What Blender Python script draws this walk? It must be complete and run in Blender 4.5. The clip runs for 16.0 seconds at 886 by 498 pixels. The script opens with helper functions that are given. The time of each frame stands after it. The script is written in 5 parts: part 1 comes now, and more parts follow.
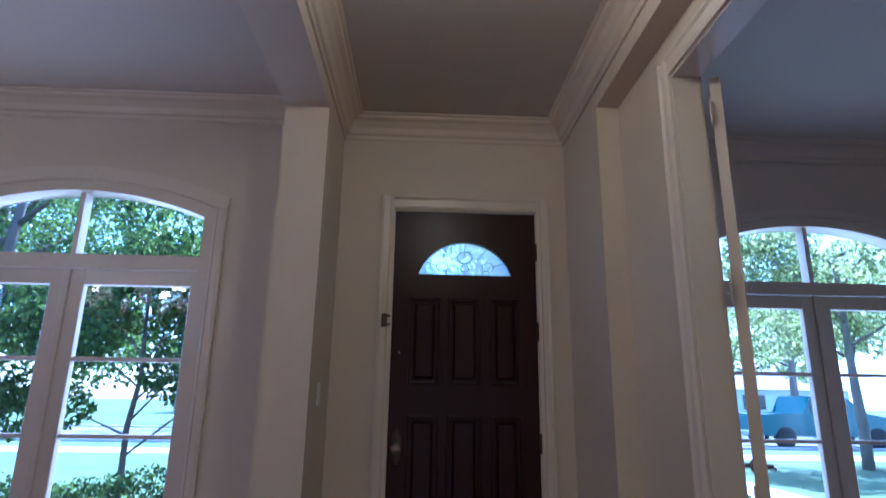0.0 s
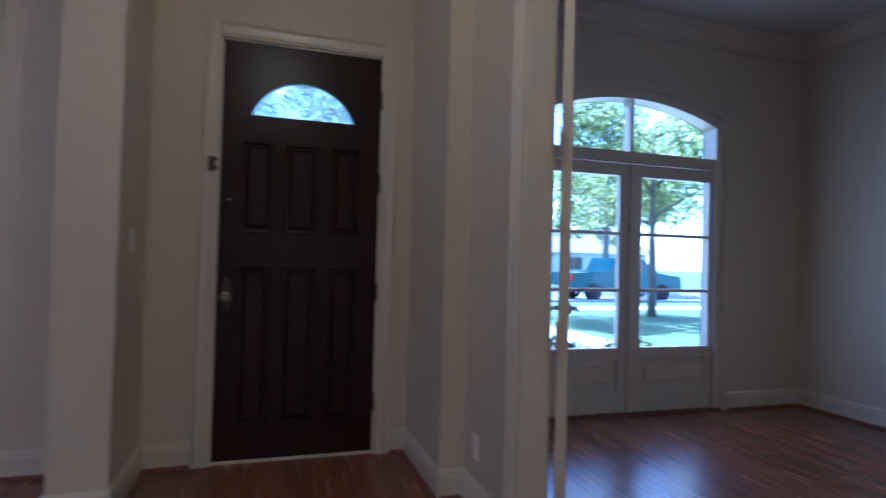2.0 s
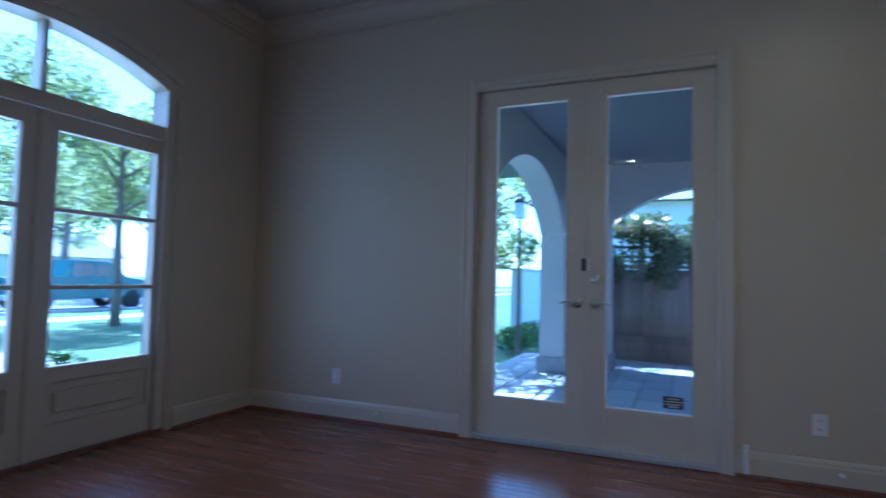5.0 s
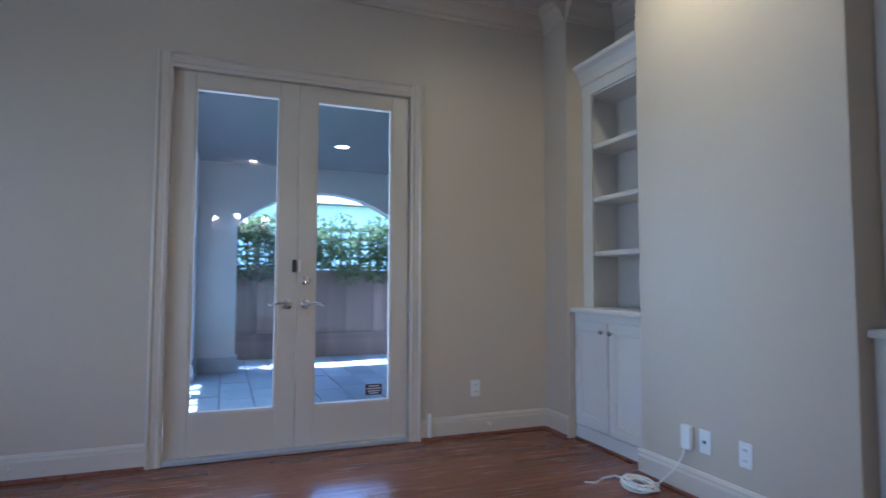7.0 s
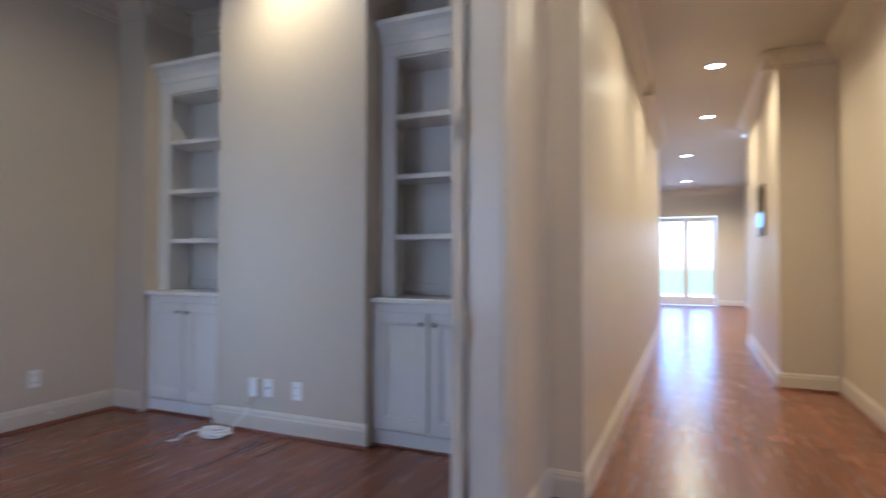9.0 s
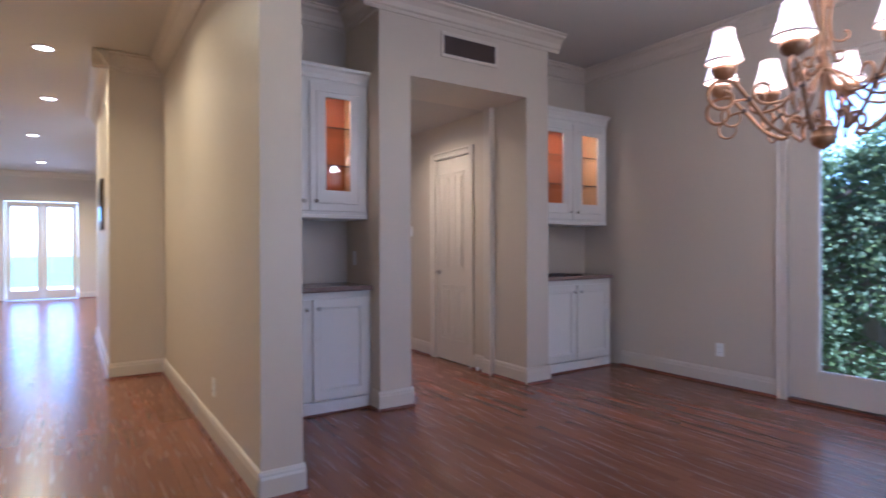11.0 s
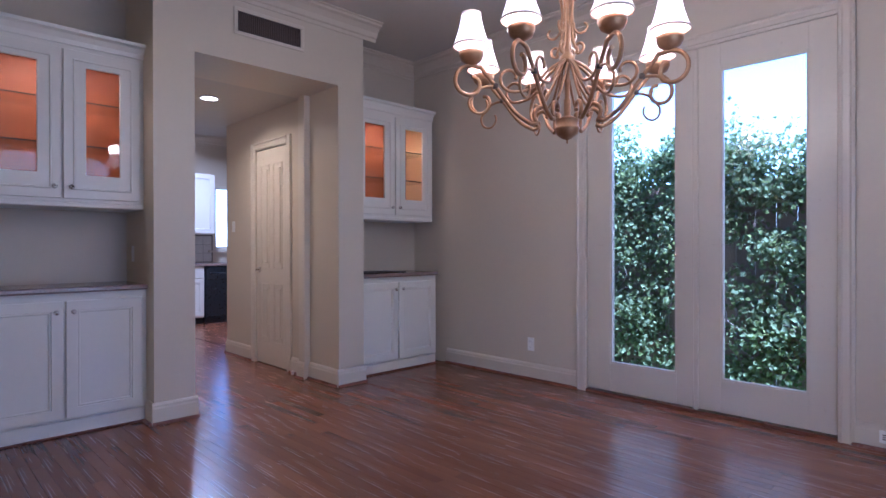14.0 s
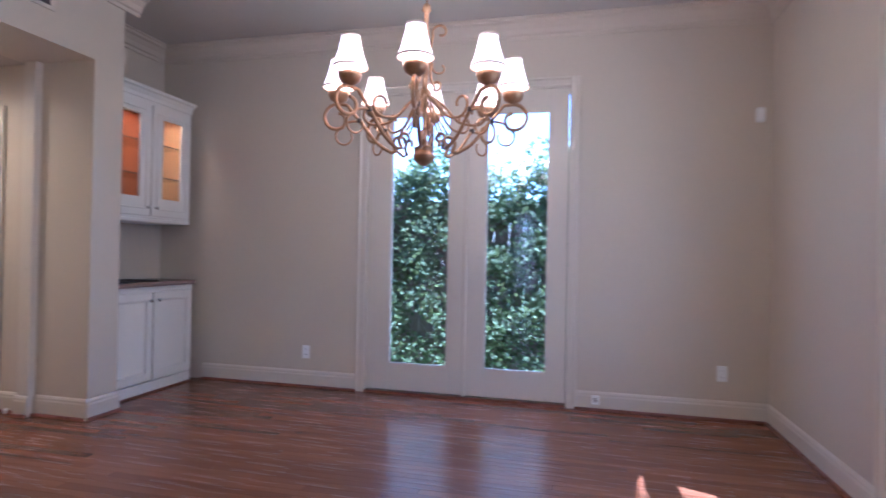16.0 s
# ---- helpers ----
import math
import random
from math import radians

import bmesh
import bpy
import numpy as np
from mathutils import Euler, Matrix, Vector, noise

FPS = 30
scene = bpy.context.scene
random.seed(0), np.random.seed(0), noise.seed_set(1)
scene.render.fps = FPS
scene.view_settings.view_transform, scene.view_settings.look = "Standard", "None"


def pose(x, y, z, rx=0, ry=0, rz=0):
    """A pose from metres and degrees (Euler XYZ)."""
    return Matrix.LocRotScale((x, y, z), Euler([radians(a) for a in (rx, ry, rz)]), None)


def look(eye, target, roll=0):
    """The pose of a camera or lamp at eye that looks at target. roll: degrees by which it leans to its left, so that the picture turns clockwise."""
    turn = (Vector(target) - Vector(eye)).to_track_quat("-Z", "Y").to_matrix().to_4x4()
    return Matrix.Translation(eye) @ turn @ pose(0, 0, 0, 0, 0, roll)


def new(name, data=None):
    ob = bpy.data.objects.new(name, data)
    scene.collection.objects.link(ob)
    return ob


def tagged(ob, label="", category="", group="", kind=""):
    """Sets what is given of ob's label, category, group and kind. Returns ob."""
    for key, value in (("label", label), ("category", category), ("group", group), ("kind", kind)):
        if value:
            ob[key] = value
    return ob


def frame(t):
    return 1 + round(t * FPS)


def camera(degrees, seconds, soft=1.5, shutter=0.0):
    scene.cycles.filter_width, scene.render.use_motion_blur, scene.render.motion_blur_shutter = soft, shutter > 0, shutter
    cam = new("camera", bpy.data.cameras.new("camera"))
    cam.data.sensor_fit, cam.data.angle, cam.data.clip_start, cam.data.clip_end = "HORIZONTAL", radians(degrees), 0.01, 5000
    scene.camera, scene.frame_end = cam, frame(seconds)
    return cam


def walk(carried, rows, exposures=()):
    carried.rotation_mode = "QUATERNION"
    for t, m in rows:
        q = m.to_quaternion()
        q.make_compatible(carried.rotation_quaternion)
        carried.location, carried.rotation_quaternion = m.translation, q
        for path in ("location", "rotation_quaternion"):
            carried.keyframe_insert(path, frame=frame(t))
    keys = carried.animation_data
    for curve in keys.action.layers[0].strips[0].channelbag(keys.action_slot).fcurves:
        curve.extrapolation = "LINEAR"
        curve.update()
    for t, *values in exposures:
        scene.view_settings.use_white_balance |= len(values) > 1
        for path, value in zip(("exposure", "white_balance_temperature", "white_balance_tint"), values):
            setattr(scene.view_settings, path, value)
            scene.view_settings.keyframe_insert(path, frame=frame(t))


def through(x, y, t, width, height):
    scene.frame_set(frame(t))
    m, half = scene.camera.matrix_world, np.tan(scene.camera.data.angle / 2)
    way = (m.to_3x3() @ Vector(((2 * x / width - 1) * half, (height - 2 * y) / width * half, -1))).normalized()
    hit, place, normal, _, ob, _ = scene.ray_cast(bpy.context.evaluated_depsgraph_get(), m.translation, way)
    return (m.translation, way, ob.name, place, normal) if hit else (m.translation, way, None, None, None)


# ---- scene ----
cam = camera(76.3, 16.0, shutter=0.5)
PATH = [
    (0, (0.478, 0.092, 1.22), (0.552, 2.025, 1.726), 0.9),
    (0.5, (0.456, 0.119, 1.141), (0.545, 2.083, 1.505), 0.8),
    (1, (0.47, 0.105, 1.094), (0.57, 2.092, 1.297), 0.8),
    (1.5, (0.523, 0.069, 1.11), (0.77, 2.052, 1.192), 1.0),
    (2, (0.562, 0.177, 1.166), (1.16, 2.086, 1.204), 1.5),
    (2.5, (0.718, 0.257, 1.137), (1.609, 2.047, 1.197), 1.3),
    (3, (0.9, 0.363, 1.106), (2.011, 2.024, 1.183), 1.3),
    (3.5, (1.123, 0.465, 1.088), (2.41, 1.994, 1.173), 1.1),
    (4, (1.256, 0.566, 1.058), (2.66, 1.987, 1.152), 0.9),
    (4.5, (1.304, 0.641, 1.071), (2.927, 1.806, 1.162), 1.3),
    (5, (1.325, 0.678, 1.065), (3.161, 1.466, 1.169), 1.3),
    (7.5, (1.214, 1.932, 1.074), (2.949, 0.942, 1.175), 0.1),
    (8, (1.135, 2.106, 1.087), (2.711, 0.877, 1.165), 0.2),
    (8.5, (1.065, 2.282, 1.105), (2.342, 0.744, 1.166), 0.3),
    (9, (0.891, 2.384, 1.118), (1.7, 0.555, 1.163), 0.1),
    (9.5, (0.741, 2.456, 1.127), (0.975, 0.47, 1.168), 0.0),
    (10, (0.619, 2.514, 1.196), (0.272, 0.545, 1.214), -0.2),
    (12.5, (0.206, 2.759, 1.213), (-1.223, 1.359, 1.212), -0.2),
    (13, (0.029, 2.821, 1.214), (-1.393, 1.415, 1.208), -0.2),
    (13.5, (-0.092, 2.834, 1.192), (-1.503, 1.416, 1.184), -0.2),
    (14, (-0.176, 2.848, 1.16), (-1.577, 1.421, 1.155), -0.1),
    (14.5, (-0.185, 2.86, 1.19), (-1.662, 1.512, 1.178), 0.1),
    (15, (-0.045, 2.688, 1.206), (-1.686, 1.545, 1.205), 0.4),
    (15.5, (0.171, 2.399, 1.224), (-1.645, 1.562, 1.229), 0.8),
    (16, (0.386, 2.195, 1.204), (-1.557, 1.723, 1.22), 1.1),
]
EXPOSURES = [(0.0, 2.2, 3900, 22), (1.5, 1.95, 3800, 20), (2.0, 2.1, 3850, 20), (2.5, 2.4, 3850, 19), (3.0, 2.6, 3780, 16), (4.0, 2.4, 3550, 12), (5.0, 1.95, 3700, 12), (7.3, 3.05, 4050, 15), (8.0, 3.15, 4100, 16), (8.5, 3.05, 4200, 18), (9.0, 2.9, 4250, 20), (10.0, 2.8, 4200, 22), (12.5, 2.75, 4100, 26), (14.5, 2.75, 4100, 26), (15.5, 2.8, 4150, 25), (16.0, 3.0, 4100, 24)]
walk(cam, [(t, look(eye, target, roll)) for t, eye, target, roll in PATH], EXPOSURES)

# ---- light ----
SUN_DIR = Vector((0.37, 0.90, 1.78)).normalized()
world = bpy.data.worlds.new("world")
scene.world = world
world.use_nodes = True
wn = world.node_tree
sky = wn.nodes.new("ShaderNodeTexSky")
sky.sky_type = "NISHITA"
sky.sun_disc = False
sky.sun_elevation = math.asin(SUN_DIR.z)
sky.sun_rotation = math.atan2(SUN_DIR.x, SUN_DIR.y)
wn.links.new(sky.outputs[0], wn.nodes["Background"].inputs[0])
wn.nodes["Background"].inputs[1].default_value = 0.15
sun = new("sun", bpy.data.lights.new("sun", "SUN"))
sun.data.energy = 5.0
sun.data.angle = radians(0.6)
sun.data.color = (1.0, 0.95, 0.88)
sun.matrix_world = look(SUN_DIR * 30, (0, 0, 0))


def down_lamp(x, y, z, watts, color, size=0.12, spread=110):
    ob = new("downlight", bpy.data.lights.new("downlight", "AREA"))
    ob.data.shape, ob.data.size = "DISK", size
    ob.data.energy, ob.data.color, ob.data.spread = watts, color, radians(spread)
    ob.matrix_world = pose(x, y, z)
    return ob


def window_light(x, y, z, w, h, watts, turn, color=(1.0, 0.93, 0.82)):
    """Area lamp added in a window's opening to boost the sky light, shining into the room."""
    ob = new("window_light", bpy.data.lights.new("window_light", "AREA"))
    ob.data.shape, ob.data.size, ob.data.size_y = "RECTANGLE", w, h
    ob.data.energy, ob.data.color = watts, color
    ob.matrix_world = pose(x, y, z, -90, 0, turn)
    return ob


window_light(-1.70, 3.70, 1.45, 1.5, 1.95, 4.0, 0)
window_light(3.27, 4.04, 1.45, 1.5, 1.95, 2.9, 0)
window_light(5.10, 1.25, 1.30, 1.3, 1.95, 1.6, -90)
window_light(-4.33, 1.25, 1.35, 1.5, 2.1, 1.0, 90)

WARM = (1.0, 0.69, 0.25)
HALL_CANS = [(0.58, -1.65, 3.0), (0.68, -3.55, 3.0), (0.70, -5.6, 3.0), (0.98, -8.4, 3.0), (1.0, -11.8, 3.0)]
for x, y, z in HALL_CANS:
    down_lamp(x, y, z - 0.022, 3.8 if y > -7 else 13.0, WARM, 0.13, 150)
# Fill lamp added out of view to warm the foyer's ceiling and walls.
foyer_fill_lamp = new("foyer_fill_lamp", bpy.data.lights.new("foyer_fill_lamp", "POINT"))
foyer_fill_lamp.data.energy, foyer_fill_lamp.data.color, foyer_fill_lamp.data.shadow_soft_size = 4.3, WARM, 0.07
foyer_fill_lamp.location = (0.62, 1.35, 2.79)
down_lamp(3.3, -0.18, 3.085, 1.6, WARM, 0.13, 160)
down_lamp(-2.24, -2.26, 2.495, 2.1, (1.0, 0.68, 0.30), 0.12, 150)
down_lamp(-3.2, -5.0, 2.98, 10, (1.0, 0.92, 0.8), 0.12, 160)

# ---- materials ----


def material(name, color, rough=0.5, metal=0.0, spec=0.5, grain=None, vary=0.05, bump=0.0, bump_scale=60.0, coat=0.0, stretch=(1, 1, 1), random_tint=0.0, sheen=0.0):
    """A surface with colour varied at two scales, and fine relief."""
    m = bpy.data.materials.new(name)
    m.use_nodes = True
    t, n = m.node_tree, m.node_tree.nodes
    b = n["Principled BSDF"]
    b.inputs["Metallic"].default_value = metal
    b.inputs["Specular IOR Level"].default_value = spec
    b.inputs["Coat Weight"].default_value = coat
    b.inputs["Coat Roughness"].default_value = 0.12
    b.inputs["Sheen Weight"].default_value = sheen
    co = n.new("ShaderNodeTexCoord")
    mp = n.new("ShaderNodeMapping")
    mp.inputs["Scale"].default_value = stretch
    t.links.new(co.outputs["Object"], mp.inputs["Vector"])
    big, fine = n.new("ShaderNodeTexNoise"), n.new("ShaderNodeTexNoise")
    big.inputs["Scale"].default_value, fine.inputs["Scale"].default_value = 1.3, grain or 35.0
    big.inputs["Detail"].default_value, fine.inputs["Detail"].default_value = 3, 6
    for q in (big, fine):
        t.links.new(mp.outputs[0], q.inputs["Vector"])
    add = n.new("ShaderNodeMath")
    add.operation = "ADD"
    t.links.new(big.outputs["Fac"], add.inputs[0])
    t.links.new(fine.outputs["Fac"], add.inputs[1])
    span = n.new("ShaderNodeMapRange")
    span.inputs["From Min"].default_value, span.inputs["From Max"].default_value = 0.6, 1.4
    span.inputs["To Min"].default_value, span.inputs["To Max"].default_value = 1 - vary, 1 + vary
    t.links.new(add.outputs[0], span.inputs["Value"])
    last = span.outputs[0]
    if random_tint:
        info, geo, fr = n.new("ShaderNodeObjectInfo"), n.new("ShaderNodeNewGeometry"), n.new("ShaderNodeMath")
        s2 = n.new("ShaderNodeMath")
        s2.operation, fr.operation = "ADD", "FRACT"
        t.links.new(info.outputs["Random"], s2.inputs[0])
        t.links.new(geo.outputs["Random Per Island"], s2.inputs[1])
        t.links.new(s2.outputs[0], fr.inputs[0])
        rr = n.new("ShaderNodeMapRange")
        rr.inputs["To Min"].default_value, rr.inputs["To Max"].default_value = 1 - random_tint, 1 + random_tint
        t.links.new(fr.outputs[0], rr.inputs["Value"])
        mul = n.new("ShaderNodeMath")
        mul.operation = "MULTIPLY"
        t.links.new(last, mul.inputs[0])
        t.links.new(rr.outputs[0], mul.inputs[1])
        last = mul.outputs[0]
    sc = n.new("ShaderNodeVectorMath")
    sc.operation = "SCALE"
    sc.inputs[0].default_value = color
    t.links.new(last, sc.inputs["Scale"])
    t.links.new(sc.outputs[0], b.inputs["Base Color"])
    rm = n.new("ShaderNodeMapRange")
    rm.inputs["From Min"].default_value, rm.inputs["From Max"].default_value = 0.3, 0.7
    rm.inputs["To Min"].default_value, rm.inputs["To Max"].default_value = rough * 0.85, min(1, rough * 1.15)
    t.links.new(fine.outputs["Fac"], rm.inputs["Value"])
    t.links.new(rm.outputs[0], b.inputs["Roughness"])
    if bump:
        bn, bs = n.new("ShaderNodeBump"), n.new("ShaderNodeTexNoise")
        bs.inputs["Scale"].default_value = bump_scale
        bs.inputs["Detail"].default_value = 4
        t.links.new(mp.outputs[0], bs.inputs["Vector"])
        bn.inputs["Strength"].default_value = bump
        bn.inputs["Distance"].default_value = 0.003
        t.links.new(bs.outputs["Fac"], bn.inputs["Height"])
        t.links.new(bn.outputs[0], b.inputs["Normal"])
    return m


def glowing(name, color, strength):
    m = bpy.data.materials.new(name)
    m.use_nodes = True
    b = m.node_tree.nodes["Principled BSDF"]
    b.inputs["Base Color"].default_value = (*color, 1)
    b.inputs["Emission Color"].default_value = (*color, 1)
    b.inputs["Emission Strength"].default_value = strength
    b.inputs["Roughness"].default_value = 0.7
    return m


def clear_glass(name, tint=(0.97, 0.99, 1.0), rough=0.0, seeded=0.0):
    """Thin window glass: clear straight through, with the gloss of glass."""
    m = bpy.data.materials.new(name)
    m.use_nodes = True
    t, n = m.node_tree, m.node_tree.nodes
    n.remove(n["Principled BSDF"])
    tr, gl, mix, fr = n.new("ShaderNodeBsdfTransparent"), n.new("ShaderNodeBsdfGlossy"), n.new("ShaderNodeMixShader"), n.new("ShaderNodeLayerWeight")
    tr.inputs[0].default_value = (*tint, 1)
    gl.inputs["Roughness"].default_value = rough
    fr.inputs["Blend"].default_value = 0.5
    power, gain = n.new("ShaderNodeMath"), n.new("ShaderNodeMath")
    power.operation, gain.operation = "POWER", "MULTIPLY_ADD"
    power.inputs[1].default_value, gain.inputs[1].default_value, gain.inputs[2].default_value = 5.0, 0.9, 0.06
    t.links.new(fr.outputs["Facing"], power.inputs[0])
    t.links.new(power.outputs[0], gain.inputs[0])
    t.links.new(gain.outputs[0], mix.inputs[0])
    t.links.new(tr.outputs[0], mix.inputs[1])
    t.links.new(gl.outputs[0], mix.inputs[2])
    t.links.new(mix.outputs[0], n["Material Output"].inputs[0])
    return m


PAINT = material("wall_paint", (0.57, 0.495, 0.385), 0.42, vary=0.02, bump=0.12, bump_scale=180)
CEILING = material("ceiling_paint", (0.50, 0.455, 0.39), 0.6, vary=0.02, bump=0.15, bump_scale=120)
TRIM = material("trim_paint", (0.605, 0.54, 0.44), 0.32, vary=0.015, bump=0.04, bump_scale=90)
CABINET = material("cabinet_paint", (0.74, 0.705, 0.64), 0.33, vary=0.02, bump=0.05, bump_scale=70)
OAK = material("stained_oak", (0.185, 0.07, 0.031), 0.25, vary=0.13, grain=7, bump=0.03, bump_scale=12, stretch=(12, 0.35, 12), random_tint=0.2, coat=0.0)
SHOE = material("stained_moulding", (0.16, 0.058, 0.034), 0.3, vary=0.2, grain=25)
SEAM = material("floor_seam", (0.10, 0.036, 0.02), 0.6)
DOORWOOD = material("dark_mahogany", (0.024, 0.0062, 0.0048), 0.33, spec=0.2, vary=0.25, grain=18, stretch=(8, 8, 0.6))
NICKEL = material("brushed_nickel", (0.55, 0.52, 0.48), 0.28, metal=1.0, vary=0.04)
BRONZE = material("dark_bronze", (0.09, 0.07, 0.055), 0.4, metal=0.9, vary=0.1)
ALUMINIUM = material("dull_aluminium", (0.42, 0.42, 0.42), 0.55, vary=0.06)
GOLD = material("antique_gold", (0.33, 0.19, 0.09), 0.42, metal=0.65, vary=0.35, grain=30, bump=0.2, bump_scale=80)
GRANITE = material("brown_granite", (0.23, 0.165, 0.14), 0.2, vary=0.45, grain=140, coat=0.3)
GLASS = clear_glass("window_glass")


def obscure_glass(name):
    """Frosted door glass that scatters the daylight behind it."""
    m = clear_glass(name, (0.95, 0.98, 1.0), 0.1)
    t, n = m.node_tree, m.node_tree.nodes
    tl, mix = n.new("ShaderNodeBsdfTranslucent"), n.new("ShaderNodeMixShader")
    tl.inputs["Color"].default_value = (0.92, 0.95, 1.0, 1)
    mix.inputs[0].default_value = 0.55
    last = n["Material Output"].inputs[0].links[0].from_socket
    t.links.new(last, mix.inputs[1])
    t.links.new(tl.outputs[0], mix.inputs[2])
    t.links.new(mix.outputs[0], n["Material Output"].inputs[0])
    return m


def leaf_material(name, color, rough, through, vary=0.25, random_tint=0.5):
    """A leaf: glossy on top, and thin enough that sunlight comes through it."""
    m = material(name, color, rough, spec=0.3, vary=vary, random_tint=random_tint)
    t, n = m.node_tree, m.node_tree.nodes
    tl, mix, hue = n.new("ShaderNodeBsdfTranslucent"), n.new("ShaderNodeMixShader"), n.new("ShaderNodeVectorMath")
    hue.operation = "MULTIPLY"
    hue.inputs[1].default_value = (2.1, 2.0, 1.4)
    source = n["Principled BSDF"].inputs["Base Color"].links[0].from_socket
    t.links.new(source, hue.inputs[0])
    t.links.new(hue.outputs[0], tl.inputs["Color"])
    mix.inputs[0].default_value = through
    t.links.new(n["Principled BSDF"].outputs[0], mix.inputs[1])
    t.links.new(tl.outputs[0], mix.inputs[2])
    t.links.new(mix.outputs[0], n["Material Output"].inputs[0])
    return m


SEEDED = obscure_glass("obscure_glass")
LEAD = material("lead_came", (0.05, 0.05, 0.05), 0.5, metal=0.6)
SHADE = glowing("lit_fabric_shade", (1.0, 0.74, 0.50), 0.42)
SHADE_TRIM = material("fabric_trim", (0.62, 0.5, 0.38), 0.8, vary=0.05)
BULB = glowing("bulb", (1.0, 0.8, 0.55), 5.0)
CAN_LENS = glowing("lit_lens", (1.0, 0.85, 0.62), 2.5)
PLASTIC = material("white_plastic", (0.82, 0.82, 0.80), 0.35, vary=0.01)
DARK = material("dark_slot", (0.02, 0.018, 0.016), 0.6)
VENT_DARK = material("vent_paint", (0.11, 0.075, 0.065), 0.55, vary=0.08)
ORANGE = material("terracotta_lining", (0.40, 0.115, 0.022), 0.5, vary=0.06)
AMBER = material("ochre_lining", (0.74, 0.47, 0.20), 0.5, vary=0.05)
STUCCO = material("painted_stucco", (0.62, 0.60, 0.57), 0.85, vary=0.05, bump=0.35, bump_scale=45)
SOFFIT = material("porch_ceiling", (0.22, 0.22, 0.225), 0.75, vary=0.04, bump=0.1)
STONE = material("paving_stone", (0.38, 0.38, 0.38), 0.75, vary=0.18, grain=12, bump=0.35, bump_scale=18, random_tint=0.14)
GROUT = material("paving_joint", (0.16, 0.15, 0.14), 0.9, vary=0.1)
GRASS = material("lawn", (0.075, 0.12, 0.035), 0.95, vary=0.4, grain=8, bump=0.5, bump_scale=25)
ASPHALT = material("road_asphalt", (0.17, 0.17, 0.17), 0.9, vary=0.12, grain=30)
CONCRETE = material("concrete", (0.45, 0.43, 0.40), 0.9, vary=0.1, grain=15, bump=0.15)
MULCH = material("mulch_bed", (0.05, 0.033, 0.022), 0.95, vary=0.4, grain=25, bump=0.6, bump_scale=30)
FENCE = material("weathered_cedar", (0.21, 0.155, 0.12), 0.85, vary=0.35, grain=16, stretch=(6, 6, 0.6), bump=0.25, random_tint=0.2)
BARK = material("bark", (0.19, 0.16, 0.13), 0.95, vary=0.35, grain=14, bump=0.7, bump_scale=20)
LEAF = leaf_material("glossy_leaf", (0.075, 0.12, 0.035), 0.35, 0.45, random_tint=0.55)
# Lighter copy of the leaf: strong sunlight is put into its base colour.
LEAF_PALE = leaf_material("sun_painted_leaf", (0.22, 0.26, 0.13), 0.6, 0.5)
IVY = leaf_material("ivy_leaf", (0.11, 0.14, 0.07), 0.85, 0.4, random_tint=0.4)
HOUSE_PAINT = material("siding_paint", (0.70, 0.69, 0.66), 0.8, vary=0.04)
ROOF = material("roof_shingle", (0.22, 0.20, 0.19), 0.9, vary=0.2, grain=10)
CAR_PAINT = material("pickup_paint", (0.02, 0.105, 0.13), 0.3, metal=0.0, coat=0.3, vary=0.02)
RUBBER = material("tyre_rubber", (0.02, 0.02, 0.02), 0.85)
CAR_GLASS = material("tinted_glass", (0.02, 0.03, 0.035), 0.06, coat=0.6)
CHROME = material("chrome", (0.7, 0.7, 0.7), 0.12, metal=1.0, vary=0.01)
TAIL = material("tail_light", (0.4, 0.02, 0.02), 0.2)
STEEL = material("black_stainless", (0.045, 0.05, 0.06), 0.3, metal=0.8, vary=0.05)
TILE = material("kitchen_tile", (0.66, 0.64, 0.60), 0.25, vary=0.03)
BRICK_ORANGE = material("clay_tile", (0.42, 0.16, 0.08), 0.8, vary=0.2)
SCREEN = glowing("lit_screen", (0.35, 0.6, 0.85), 0.3)
CABLE = material("white_cable", (0.80, 0.79, 0.76), 0.45)
INK = material("sticker_ink", (0.06, 0.03, 0.035), 0.5)
PAPER = material("sticker_paper", (0.62, 0.60, 0.60), 0.5)

# ---- mesh tools ----


def box(bm, x0, x1, y0, y1, z0, z1, bevel=0.0, segs=1):
    r = bmesh.ops.create_cube(bm, size=1.0, matrix=Matrix.LocRotScale(((x0 + x1) / 2, (y0 + y1) / 2, (z0 + z1) / 2), None, (abs(x1 - x0), abs(y1 - y0), abs(z1 - z0))))
    if bevel:
        edges = {e for v in r["verts"] for e in v.link_edges}
        bmesh.ops.bevel(bm, geom=list(edges), offset=bevel, segments=segs, affect="EDGES", profile=0.6)
    return bm


def boxes(*rows, bevel=0.0):
    bm = bmesh.new()
    for r in rows:
        b2 = bevel if len(r) < 7 else r[6]
        box(bm, *r[:6], bevel=b2)
    return bm


def quad(bm, pts):
    return bm.faces.new([bm.verts.new(p) for p in pts])


